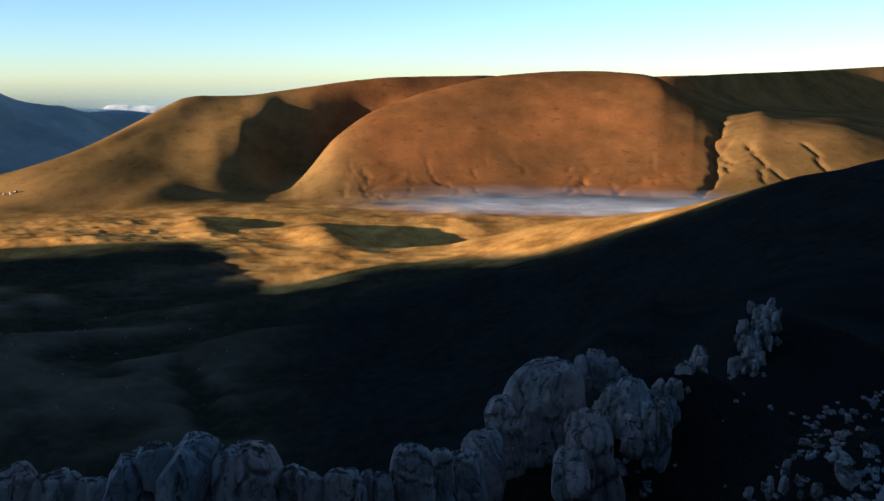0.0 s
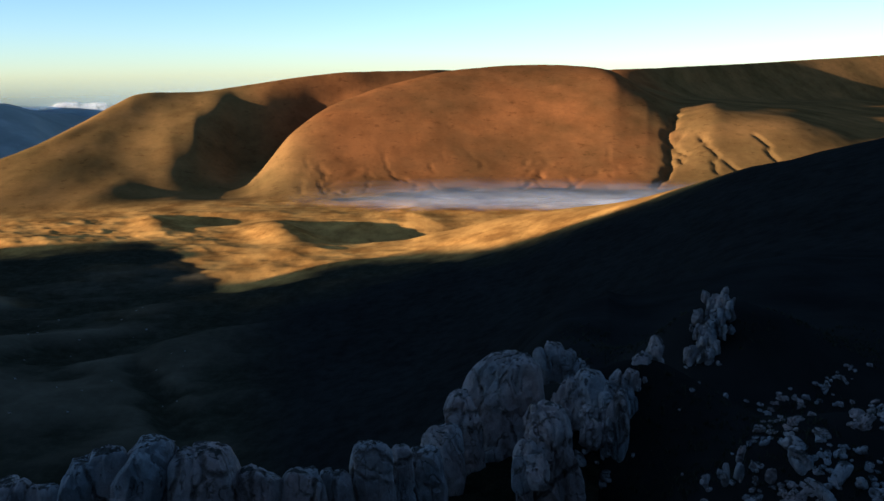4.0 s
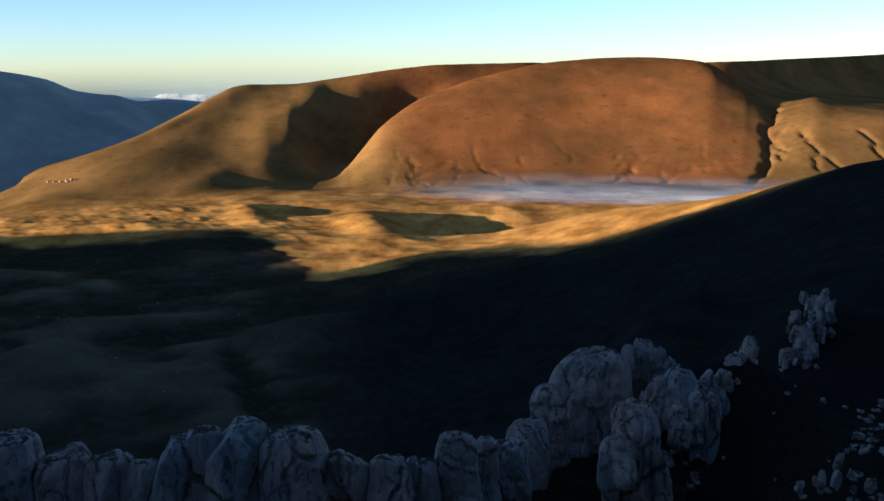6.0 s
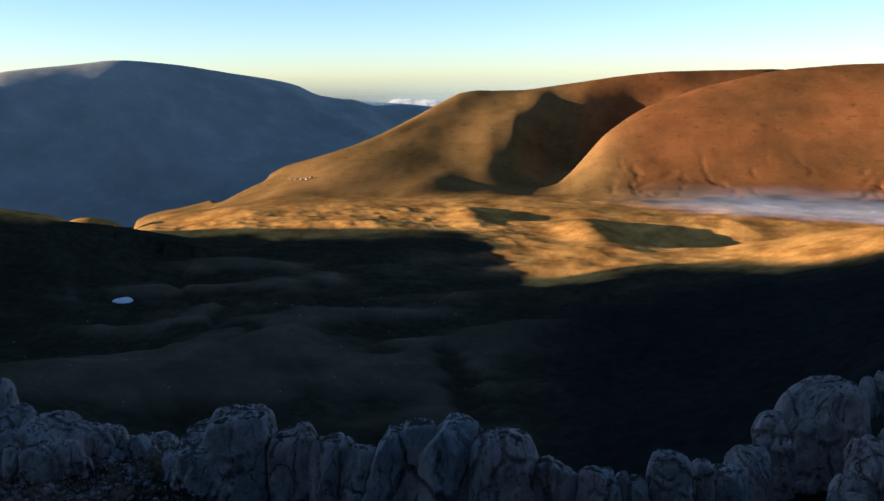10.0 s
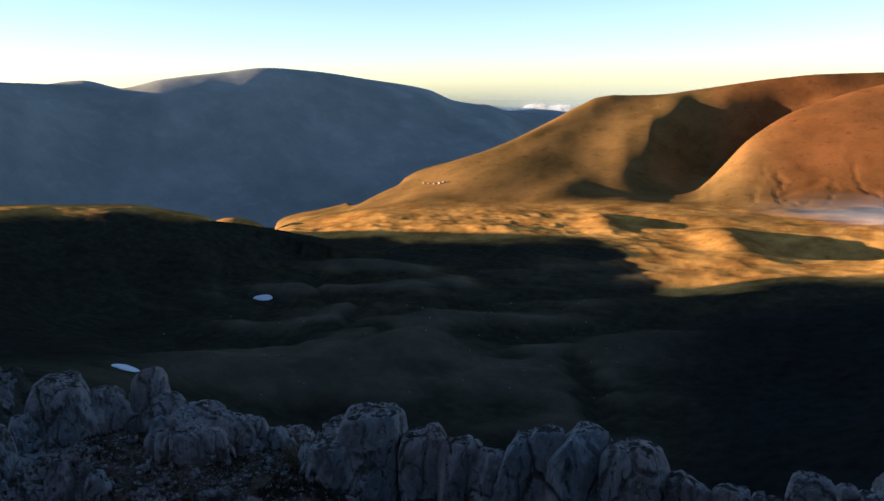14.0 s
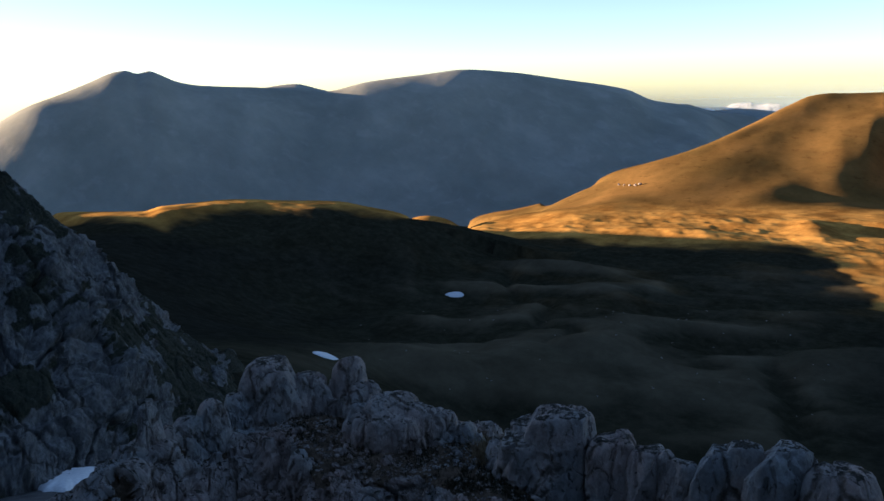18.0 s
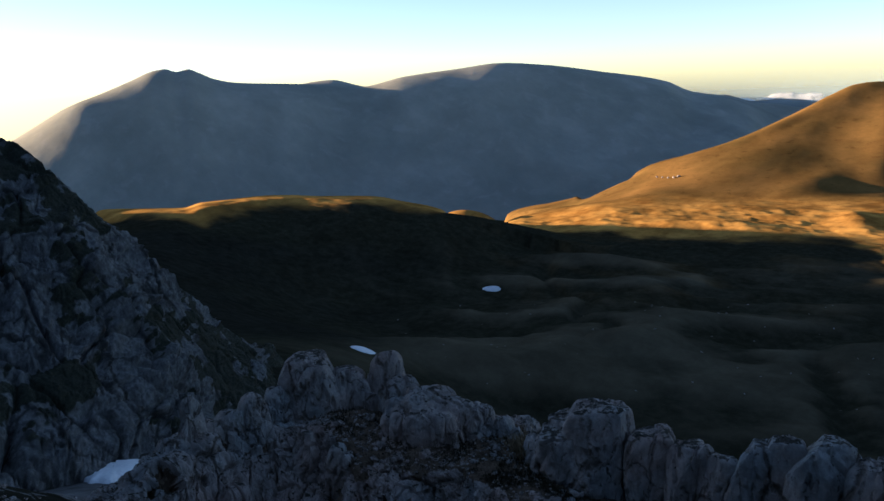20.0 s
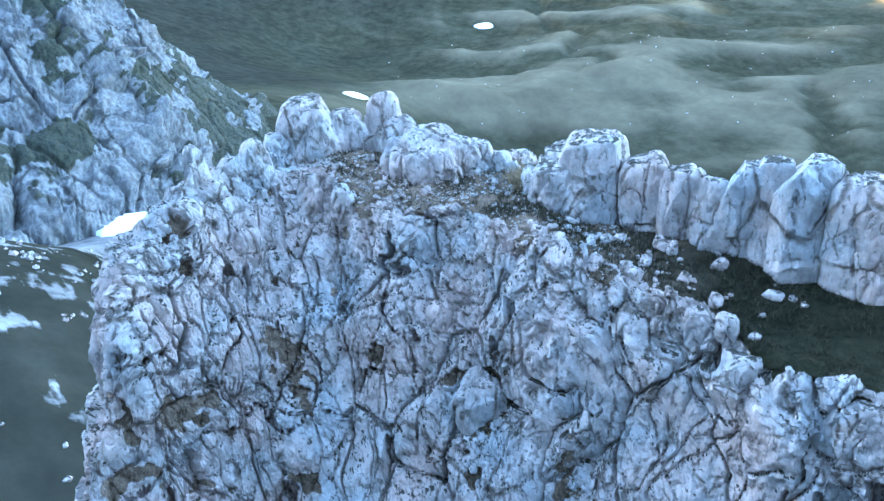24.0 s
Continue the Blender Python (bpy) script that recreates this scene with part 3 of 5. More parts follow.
LZ += hill * (1.2 * fbm(LX / 170, LY / 170, 3, 21) + 0.3 * fbm(LX / 40, LY / 60, 4, 5))
far = smooth((RR - 2900) / 500) * smooth((deg - 6) / 8)
spine = 1 - np.exp(-((RR - curve(LINES[11][0], LINES[11][1], np.degrees(AZ[0]))[None, :]) / 700) ** 2)
LZ += far * (24 * ridged(LX / 420, LY / 420, 6, 31, 0.5) - 14) * (0.02 + 0.98 * spine) * smooth((4800 - RR) / 300) * smooth((curve(LINES[11][0], LINES[11][1], np.degrees(AZ[0]))[None, :] + 60 - RR) / 200)
for k in ((-21.2, 46, 4.4, 7.0, 5.5, 20), (-16.6, 34, 3.4, 4.2, 3.4, 20), (-13.0, 33, 2.8, 4.0, 2.6, 10), (-28.5, 31, 3.0, 6.5, 4.0, 20)):
    knoll(*k)
near = smooth((120 - RR) / 60)
LZ += near * 0.35 * fbm(LX / 6, LY / 6, 4, 41)
slope = smooth((RR - 60) / 60) * smooth((900 - RR) / 100) * smooth((20 - deg) / 10)
LZ += slope * 1.2 * fbm(LX / 50, LY / 50, 5, 51)

# edge of the valley shade, put into the colour: straw beyond, dark grass within
SHADE_EDGE = ((-34, 735), (-20, 738), (-12, 752), (-8, 768), (-4.7, 792), (-1, 830), (3, 838), (9, 818), (11.5, 815), (13, 900), (14.5, 1010), (17.5, 1070), (25, 1060), (30, 1120), (36, 1160), (40, 1060), (41.2, 1050), (43.4, 1015), (47, 1035), (52, 1030), (55, 998), (57, 958), (60, 985), (62.7, 1040), (66, 1100))
dry = smooth((RR - curve([q[0] for q in SHADE_EDGE], [q[1] for q in SHADE_EDGE], deg + 1.0 * fbm(LX / 45, LY / 45, 3, 59)) + 14 * fbm(LX / 50, LY / 35, 4, 69)) / 48)
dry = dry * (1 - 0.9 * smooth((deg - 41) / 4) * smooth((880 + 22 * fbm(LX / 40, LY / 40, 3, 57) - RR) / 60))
sward = smooth((deg - 4 + 4 * fbm(LX / 90, LY / 90, 3, 83)) / 16) * smooth((52 - deg + 5 * fbm(LX / 120, LY / 120, 3, 87) - (RR - 600) / 80) / 14) * smooth((RR - 330) / 120)
bands = ridged(LX / 70 + LY / 130, LY / 20 - LX / 100, 5, 67, 0.6)
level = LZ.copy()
for axis in (0, 1):                                        # crests painted paler and hollows darker, as relief shading put into the colour
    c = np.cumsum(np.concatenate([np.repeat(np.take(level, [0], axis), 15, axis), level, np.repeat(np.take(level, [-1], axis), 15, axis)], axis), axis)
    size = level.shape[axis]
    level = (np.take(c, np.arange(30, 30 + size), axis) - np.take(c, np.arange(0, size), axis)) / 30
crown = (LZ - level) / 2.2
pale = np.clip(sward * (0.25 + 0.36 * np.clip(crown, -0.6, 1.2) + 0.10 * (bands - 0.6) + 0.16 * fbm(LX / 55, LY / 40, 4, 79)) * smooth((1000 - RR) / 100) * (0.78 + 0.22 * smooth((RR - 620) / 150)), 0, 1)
dry = np.clip(dry + 0.05 * fbm(LX / 60, LY / 40, 4, 61) * smooth((40 - deg) / 4) * smooth((RR - 700) / 150), 0, 1)
rust = smooth((9 - deg + (RR - 1700) / 160) / 5) * smooth((RR - 1380) / 90) * (0.15 + 0.85 * smooth((deg + 18.5 + fbm(LX / 90, LY / 90, 3, 89)) / 4))
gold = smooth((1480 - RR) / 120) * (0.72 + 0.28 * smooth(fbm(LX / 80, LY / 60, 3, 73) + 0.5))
# shade of the spur, the ravine and the hill's front, painted into the grass
shade_paint = smooth((14 - deg) / 8) * smooth((800 + 2 * np.minimum(deg, 0) + 26 * fbm(LX / 40, LY / 40, 3, 63) - RR) / 60)
shade_paint = np.maximum(shade_paint, 0.6 * smooth((deg - 50) / 5) * smooth((420 - RR) / 120))
shade_paint = np.maximum(shade_paint, 0.55 * smooth((deg - 40 + 7 * fbm(LX / 110, LY / 110, 3, 65) + (RR - 700) / 90) / 17) * smooth((RR - 330) / 200) * smooth((955 - RR) / 60))
below = smooth((deg - 50) / 6) * smooth((230 - RR) / 40)
streak = fbm(LX / 16, LY / 11, 3, 71) + 0.7 * fbm(LX / 3.0, LY / 3.0, 4, 75, 0.65)
scree = smooth((deg - 57) / 3) * smooth((RR - 118 - 10 * fbm(deg / 2, RR / 60, 3, 77)) / 25) * smooth((205 - RR) / 20)
rock = np.clip(0.75 * below * smooth((streak - 0.65) / 0.5) + 0.8 * scree, 0, 1)
ground = new("ground", grid_mesh("ground", LX, LY, LZ, GROUND, True, (("dry", dry), ("rock", rock), ("rust", rust), ("gold", gold), ("shade_paint", shade_paint), ("pale", pale))))
tagged(ground, "rolling mountain grassland, brown in the low sun and dark in the shade", "ground", kind="structure")
ground.data.materials.append(FAR)
mid_r = np.broadcast_to(rng[:-1, None], (len(rng) - 1, len(az)))
ground.data.polygons.foreach_set("material_index", ((mid_r > 2850) & (np.broadcast_to(az, mid_r.shape) > 8)).astype(np.int32).ravel())


def ground_z(x, y):
    """The land's height at x, y."""
    r = np.hypot(x, y)
    a = np.degrees(np.arctan2(-np.asarray(x), y))
    a = np.where(a < -34, a + 360, a)
    i = np.clip(np.searchsorted(rng, r) - 1, 0, len(rng) - 2)
    j = np.clip(np.searchsorted(az, a) - 1, 0, len(az) - 2)
    u = np.clip((r - rng[i]) / (rng[i + 1] - rng[i]), 0, 1)
    v = np.clip((a - az[j]) / (az[j + 1] - az[j]), 0, 1)
    return (LZ[i, j] * (1 - u) * (1 - v) + LZ[i + 1, j] * u * (1 - v) + LZ[i, j + 1] * (1 - u) * v + LZ[i + 1, j + 1] * u * v)


def polar(a, r):
    return -r * math.sin(radians(a)), r * math.cos(radians(a))


def meet(a, el):
    """How far off the land stands el degrees above the eye's level, a degrees to the left."""
    q = np.geomspace(30, 2600, 2600)
    x, y = -q * math.sin(radians(a)), q * math.cos(radians(a))
    e = np.degrees(np.arctan2(ground_z(x, y) - EYE_Z, q))
    return float(q[np.argmax(e > el)])

# ---- rock ----
def hash3(ix, iy, iz, seed):
    h = (ix.astype(np.int64) * 374761393 + iy.astype(np.int64) * 668265263 + iz.astype(np.int64) * 2147483647 % 1013904223 + seed * 144665) & 0x7FFFFFFF
    h = ((h ^ (h >> 13)) * 1274126177) & 0x7FFFFFFF
    h = ((h ^ (h >> 15)) * 668265263) & 0x7FFFFFFF
    return ((h ^ (h >> 16)) & 0xFFFF) / 65535.0


def noise3(p, seed=0):
    i = np.floor(p)
    f = p - i
    f = f * f * f * (f * (f * 6 - 15) + 10)
    out = 0.0
    for ox in (0, 1):
        for oy in (0, 1):
            for oz in (0, 1):
                w = ((f[:, 0] if ox else 1 - f[:, 0]) * (f[:, 1] if oy else 1 - f[:, 1]) * (f[:, 2] if oz else 1 - f[:, 2]))
                out = out + w * hash3(i[:, 0] + ox, i[:, 1] + oy, i[:, 2] + oz, seed)
    return 2 * out - 1


def fbm3(p, octaves=4, seed=0, gain=0.5):
    s, amp, k = 0.0, 1.0, 1.0
    for o in range(octaves):
        s = s + amp * noise3(p * k + 13.7 * o, seed + o)
        amp, k = amp * gain, k * 2.05
    return s


def slabs(p, seed=0):
    """Blocks with faces of their own tilt: the distance to the joint, and the face's height."""
    i = np.floor(p)
    d1, d2, face = np.full(len(p), 9.0), np.full(len(p), 9.0), np.zeros(len(p))
    for ox in (-1, 0, 1):
        for oy in (-1, 0, 1):
            for oz in (-1, 0, 1):
                c = i + np.array([ox, oy, oz])
                h = [hash3(c[:, 0], c[:, 1], c[:, 2], seed + 31 * k) for k in range(3)]
                v = p - c - np.stack(h, 1)
                d = np.sqrt((v ** 2).sum(1))
                nearer = d < d1
                d2 = np.where(nearer, d1, np.minimum(d2, d))
                tilt = (h[1] - 0.5) * v[:, 0] + (h[2] - 0.5) * v[:, 1] + (h[0] - 0.5) * 1.2 * v[:, 2]
                face = np.where(nearer, (hash3(c[:, 0], c[:, 1], c[:, 2], seed + 131) - 0.5) + 1.3 * tilt, face)
                d1 = np.where(nearer, d, d1)
    return d2 - d1, face


def joints(p, seed, lift, depth, width, swollen=0.0):
    """Relief of jointed rock in units of a block: tilted faces that meet in narrow grooves; swollen: how far the blocks round outwards."""
    gap, face = slabs(p, seed)
    return lift * face * (1 - np.exp(-(gap / 0.22) ** 2)) + swollen * (1 - np.exp(-gap / 0.2)) - depth * np.exp(-(gap / width) ** 2)


def sphere(sub):
    bm = bmesh.new()
    bmesh.ops.create_icosphere(bm, subdivisions=sub, radius=1)
    v = np.array([q.co[:] for q in bm.verts])
    f = np.array([[q.index for q in p.verts] for p in bm.faces])
    bm.free()
    return v, f


SPHERES = {s: sphere(s) for s in (2, 3, 4, 5)}


def tri_mesh(name, v, f, mat, smooth_shade=True):
    me = bpy.data.meshes.new(name)
    me.vertices.add(len(v))
    me.vertices.foreach_set("co", v.astype(np.float32).ravel())
    me.loops.add(f.size)
    me.loops.foreach_set("vertex_index", f.astype(np.int32).ravel())
    me.polygons.add(len(f))
    me.polygons.foreach_set("loop_start", np.arange(0, f.size, f.shape[1], dtype=np.int32))
    me.polygons.foreach_set("use_smooth", np.full(len(f), smooth_shade))
    me.update(calc_edges=True)
    me.materials.append(mat)
    return me


def rock_mesh(name, seed, w, d, h, sub=4, square=3.5, facets=7, taper=0.25, rough=1.0):
    """A weathered limestone block, w wide, d deep, h high, its middle at the origin: flat faces, split by a few joints."""
    rs = np.random.RandomState(seed)
    v, f = SPHERES[sub]
    p = v / (np.sum(np.abs(v) ** square, axis=1) ** (1 / square))[:, None]
    p[:, :2] *= (1 - taper * (p[:, 2:] * 0.5 + 0.5))
    p[:, 0] += rs.normal(0, 0.08) * p[:, 2]
    for k in range(facets + 3):
        n = rs.normal(size=3) * np.array([1, 1, 0.75])
        n /= np.linalg.norm(n)
        top = np.max(p @ n)
        over = np.maximum(0, p @ n - top * rs.uniform(0.70, 0.95))
        p = p - over[:, None] * n * 0.94
    q = p * np.array([w, d, h]) / 2
    n = v / np.linalg.norm(v, axis=1)[:, None]
    off = seed * 3.17
    m = min(w, h, 1.6)
    move = 0.045 * m * fbm3(q / (0.7 * m) + off, 3, seed)
    wob = 0.10 * m * fbm3(q / (0.45 * m) + off + 30, 3, seed + 2)
    for k in range(int(rs.randint(2, 4) + (w > 1.8) + (h > 2.5))):
        turn, flat = rs.uniform(0, np.pi), k % 3 == 2
        c = np.array([0.12 * math.cos(turn), 0.12 * math.sin(turn), 1.0]) if flat else np.array([math.cos(turn), math.sin(turn), rs.normal(0, 0.22)])
        away = q @ c - rs.uniform(-0.3, 0.3) * (h if flat else w) + wob
        move = move + rs.uniform(-0.035, 0.035) * m * np.tanh(away / 0.05) - (0.05 + 0.05 * m) * np.exp(-(away / (0.022 + 0.007 * m)) ** 2)
    move = move + 0.34 * m * joints(q * np.array([1, 1, 0.7]) / (0.6 * m) + off, seed, 0.10, 0.06, 0.025, 0.03) * min(1.0, 0.3 + rough)
    move = move + rough * (0.12 * joints(q / 0.36 + off, seed + 5, 0.14, 0.09, 0.05, 0.04) + 0.018 * fbm3(q / 0.16 + off, 4, seed + 9, 0.6))
    return tri_mesh(name, q + n * move[:, None], f, ROCK, sub < 4)


def part(name, me, parent, label=""):
    ob = new(name, me)
    ob.parent = parent
    if label:
        tagged(ob, label)
    return ob


# ---- the crag: ledge with turf, broken face below, wall of blocks behind ----
def sheet(name, knots, a0, a1, da, steps, mat, bulge, turf_of):
    """A rock face swept round the eye: knots are lines of (degrees, metres, height) from the foot up and over."""
    a = np.arange(a0, a1, 0.02)
    mid = knots[len(knots) // 2 - 1]
    r = curve([k[0] for k in mid], [k[1] for k in mid], a)
    way = np.concatenate([[0], np.cumsum(np.hypot(np.diff(r), r[1:] * np.diff(np.radians(a))))])
    a = np.interp(np.arange(0, way[-1], da), way, a)       # columns at even steps along the face
    R = np.stack([curve([k[0] for k in ln], [k[1] for k in ln], a) for ln in knots])
    Z = np.stack([curve([k[0] for k in ln], [k[2] for k in ln], a) for ln in knots])
    rows = []
    for i, n in enumerate(steps):
        t = np.linspace(0, 1, n, endpoint=i == len(steps) - 1)[:, None]
        rows.append(np.stack([R[i] * (1 - t) + R[i + 1] * t, Z[i] * (1 - t) + Z[i + 1] * t]))
    P = np.concatenate(rows, axis=1)
    for _ in range(6):                                     # round the edges of the section
        P[:, 1:-1] = 0.25 * P[:, :-2] + 0.5 * P[:, 1:-1] + 0.25 * P[:, 2:]
    r, z = P
    A = np.radians(a)[None, :]
    X, Y = -r * np.sin(A), r * np.cos(A)
    V = np.stack([X, Y, z], -1)
    du, dv = np.gradient(V, axis=1), np.gradient(V, axis=0)
    N = np.cross(dv, du)
    for _ in range(12):
        N[1:-1] = (N[:-2] + 2 * N[1:-1] + N[2:]) / 4
        N[:, 1:-1] = (N[:, :-2] + 2 * N[:, 1:-1] + N[:, 2:]) / 4
    N /= np.linalg.norm(N, axis=-1)[..., None] + 1e-9
    if N[..., 2].mean() < 0:
        N = -N
    flat = V.reshape(-1, 3)
    turf = turf_of(flat, N.reshape(-1, 3), np.broadcast_to(np.degrees(A), r.shape).ravel(), r.ravel())
    V = flat + N.reshape(-1, 3) * bulge(flat, turf)[:, None]
    V = V.reshape(*r.shape, 3)
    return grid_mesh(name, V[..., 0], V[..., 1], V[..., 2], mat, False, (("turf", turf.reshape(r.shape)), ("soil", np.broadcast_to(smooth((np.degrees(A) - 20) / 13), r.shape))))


def crag_bulge(p, turf):
    q = p + 0.45 * np.stack([fbm3(p / 2.6, 3, 5), fbm3(p / 2.6 + 40, 3, 6), fbm3(p / 2.6 + 80, 3, 7)], 1)
    rift = np.abs(noise3(q * np.array([0.75, 0.75, 0.16]), 18))
    calm = smooth((fbm3(p / 3.5 + 20, 2, 24) + 0.35) / 0.6)
    m = (0.5 * fbm3(p * np.array([1, 1, 0.6]) / 3.2, 2, 14) + 2.2 * joints(q * np.array([0.36, 0.36, 0.15]), 11, 0.34, 0.16, 0.014, 0.07) * (1 - 0.5 * smooth((-p[:, 0] - 19) / 3))
         + 0.9 * joints(q * np.array([0.85, 0.85, 0.26]), 12, 0.32, 0.20, 0.02, 0.08) + 0.32 * calm * joints(q * np.array([2.1, 2.1, 0.9]), 13, 0.34, 0.22, 0.03, 0.10)
         - 0.6 * np.exp(-(rift / 0.014) ** 2) * smooth((fbm3(p / 4 + 50, 2, 28) + 0.25) / 0.3)
         + 0.13 * (0.4 + 0.6 * calm) * joints(q * np.array([5.0, 5.0, 3.2]), 16, 0.45, 0.30, 0.05, 0.15) + 0.10 * fbm3(p * np.array([1, 1, 0.7]) / 0.36, 5, 15, 0.62))
    hole = fbm3(q * np.array([1, 1, 0.55]) / 0.95 + 7, 4, 19, 0.55)
    m = m - 0.8 * smooth((hole - 0.80) / 0.22)
    return m * (1 - 0.8 * turf * smooth((p[:, 2] - 184.6) / 0.8) - 0.13 * turf) + turf * 0.08 * fbm3(p / 0.7, 4, 17) - 0.12 * turf * smooth((185.6 - p[:, 2]) / 0.6)


def crag_turf(p, n, a, r):
    edge = curve([k[0] for k in RIM], [k[1] for k in RIM], a)
    back = curve([k[0] for k in BACK], [k[1] for k in BACK], a)
    t = smooth((r - edge - 0.1 + 0.7 * fbm3(p / 1.3, 3, 23)) / 0.5) * smooth((back + 0.6 - r) / 0.6) * smooth((52 - a) / 2)
    pocket = smooth((fbm3(p * np.array([0.8, 0.8, 1.0]) + 3, 4, 27, 0.6) - 0.56) / 0.2) * smooth((n[:, 2] - 0.25) / 0.2) * (r < back)
    return np.clip(np.maximum(t, pocket), 0, 1)


RIM = [(-20, 16.5, 186.2), (0, 17.5, 186.4), (10.7, 18.4, 186.6), (16, 18.5, 186.6), (21.4, 19.6, 187), (30.6, 21.2, 187.5), (36.4, 22.1, 188), (42, 25.2, 188), (48.5, 26.0, 188),
       (51.2, 29.0, 188.4), (55, 29.4, 188.2), (58, 28.6, 188.4), (61.8, 27, 188.0), (64, 26.3, 187.7), (66.6, 25, 187.0), (68, 24.5, 185.2), (69.3, 24, 184), (72.4, 22.5, 182.8), (76, 21, 177), (80, 19, 168)]
BACK = [(-20, 34, 185.4), (-6, 30, 185.8), (0, 25, 186), (10.7, 22.8, 186.7), (16, 23.2, 186.8), (21, 23.5, 187.1), (30, 24.6, 187.6), (34, 25.3, 187.8), (37, 28.2, 188.1), (42, 29.2, 188.2), (50, 30.4, 188.4),
        (55, 30.6, 188.2), (58, 29.6, 188.4), (61.8, 28, 188.0), (64, 27.3, 187.7), (66.6, 26, 186.9), (68, 25.5, 185.1), (69.3, 25, 183.9), (72.4, 23.5, 182.7), (76, 22, 176.9), (80, 20, 167.9)]
LOW = [(-20, 12, 172), (10, 14.3, 174), (20, 15.4, 174), (30, 16.4, 175), (45, 17.3, 175), (55, 18.6, 175), (62, 19.2, 174), (66.6, 19, 173), (70, 18.4, 171), (74, 17, 167), (80, 14, 158)]
MIDDLE = [(-20, 14.8, 183), (10, 17.4, 183.4), (20, 18.4, 183.6), (30, 19.8, 184), (42, 22.6, 184.4), (50, 24.2, 184.6), (56, 25.0, 184.4), (62, 24.2, 184.2), (66.6, 22.8, 182.8), (69.3, 21.8, 180), (72.4, 20.5, 178.5), (76, 19, 173), (80, 17, 164)]


def shifted(ln, dr, dz):
    return [(a, r + dr, z + dz) for a, r, z in ln]


crag = tagged(new("crag"), "pale grey limestone crag with a turf ledge and a broken face", "rock")
crag.location = (-12, 18, 150)
bpy.context.view_layer.update()
CRAG_INV = crag.matrix_world.inverted()


def crag_part(name, me, m=None, label=""):
    ob = part(name, me, crag, label)
    ob.matrix_parent_inverse = CRAG_INV
    if m is not None:
        ob.matrix_basis = m
    return ob


def build_crag(n, l, b):
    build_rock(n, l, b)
    col = b.inputs["Base Color"].links[0].from_socket
    mid = tex(n, l, 1.1, 6, 0.7)
    fine = tex(n, l, 18.0, 5, 0.7)
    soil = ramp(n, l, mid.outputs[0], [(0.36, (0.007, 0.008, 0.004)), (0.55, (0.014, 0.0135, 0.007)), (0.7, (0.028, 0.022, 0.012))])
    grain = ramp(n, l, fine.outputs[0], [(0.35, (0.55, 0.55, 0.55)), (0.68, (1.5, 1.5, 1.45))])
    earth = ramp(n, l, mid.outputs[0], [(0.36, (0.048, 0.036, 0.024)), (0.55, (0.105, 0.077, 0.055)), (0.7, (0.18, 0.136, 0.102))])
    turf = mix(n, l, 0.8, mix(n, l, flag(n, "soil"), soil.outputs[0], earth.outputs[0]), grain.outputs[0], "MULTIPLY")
    crumbs = tex(n, l, 5.0, 6, 0.7)
    shift = n.new("ShaderNodeMath")
    shift.operation = "MULTIPLY_ADD"
    shift.inputs[1].default_value = 1.4
    l.new(crumbs.outputs[0], shift.inputs[0])
    l.new(flag(n, "turf"), shift.inputs[2])
    gate = n.new("ShaderNodeMapRange")
    gate.inputs[1].default_value, gate.inputs[2].default_value = 1.08, 1.22
    l.new(shift.outputs[0], gate.inputs[0])
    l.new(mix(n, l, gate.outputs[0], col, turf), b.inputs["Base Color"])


CRAG = material("crag_limestone_and_turf", build_crag, 0.95)
CRAG.node_tree.nodes["Principled BSDF"].inputs["Specular IOR Level"].default_value = 0.05
me = sheet("rock_face", [shifted(LOW, -5, -32), LOW, MIDDLE, RIM, BACK, shifted(BACK, 1.5, -0.5), shifted(BACK, 4.5, -18), shifted(BACK, 14, -50)],
           -14, 79, 0.055, (30, 130, 60, 70, 14, 30, 10), CRAG, crag_bulge, crag_turf)
me.polygons.foreach_set("use_smooth", np.zeros(len(me.polygons), dtype=bool))
face = crag_part("rock_face", me, label="broken limestone face with deep cracks and turf pockets")


def face_at(a, el):
    """Where the face stands el degrees above the eye's level: metres off, and height."""
    lines = [[float(curve([k[0] for k in ln], [k[c] for k in ln], a)) for c in (1, 2)] for ln in (LOW, MIDDLE, RIM)]
    t = np.linspace(0, 2, 400)
    r = np.interp(t, (0, 1, 2), [q[0] for q in lines])
    z = np.interp(t, (0, 1, 2), [q[1] for q in lines])
    k = np.argmin(np.abs(np.degrees(np.arctan2(z - EYE_Z, r)) - el))
    return float(r[k]), float(z[k])


def buttress(rows, seed):
    """Bulging blocks that stand out of the face: degrees, degrees of their middle above the eye's level, width, height."""
    for i, (a, el, w, h) in enumerate(rows):
        r, z = face_at(a, el)
        me = rock_mesh("buttress", seed + i, w, w * 0.95, h * 1.15, 5 if w > 1.2 else 4, 3.0, 8, 0.22)
        lean = 14 if el < -30 else 8
        crag_part("buttress", me, pose(*polar(a, r + 0.22 * w), z, 0, 0, a) @ pose(0, 0, 0, lean, (i * 53 % 17) - 8, (i * 31 % 50) - 25))


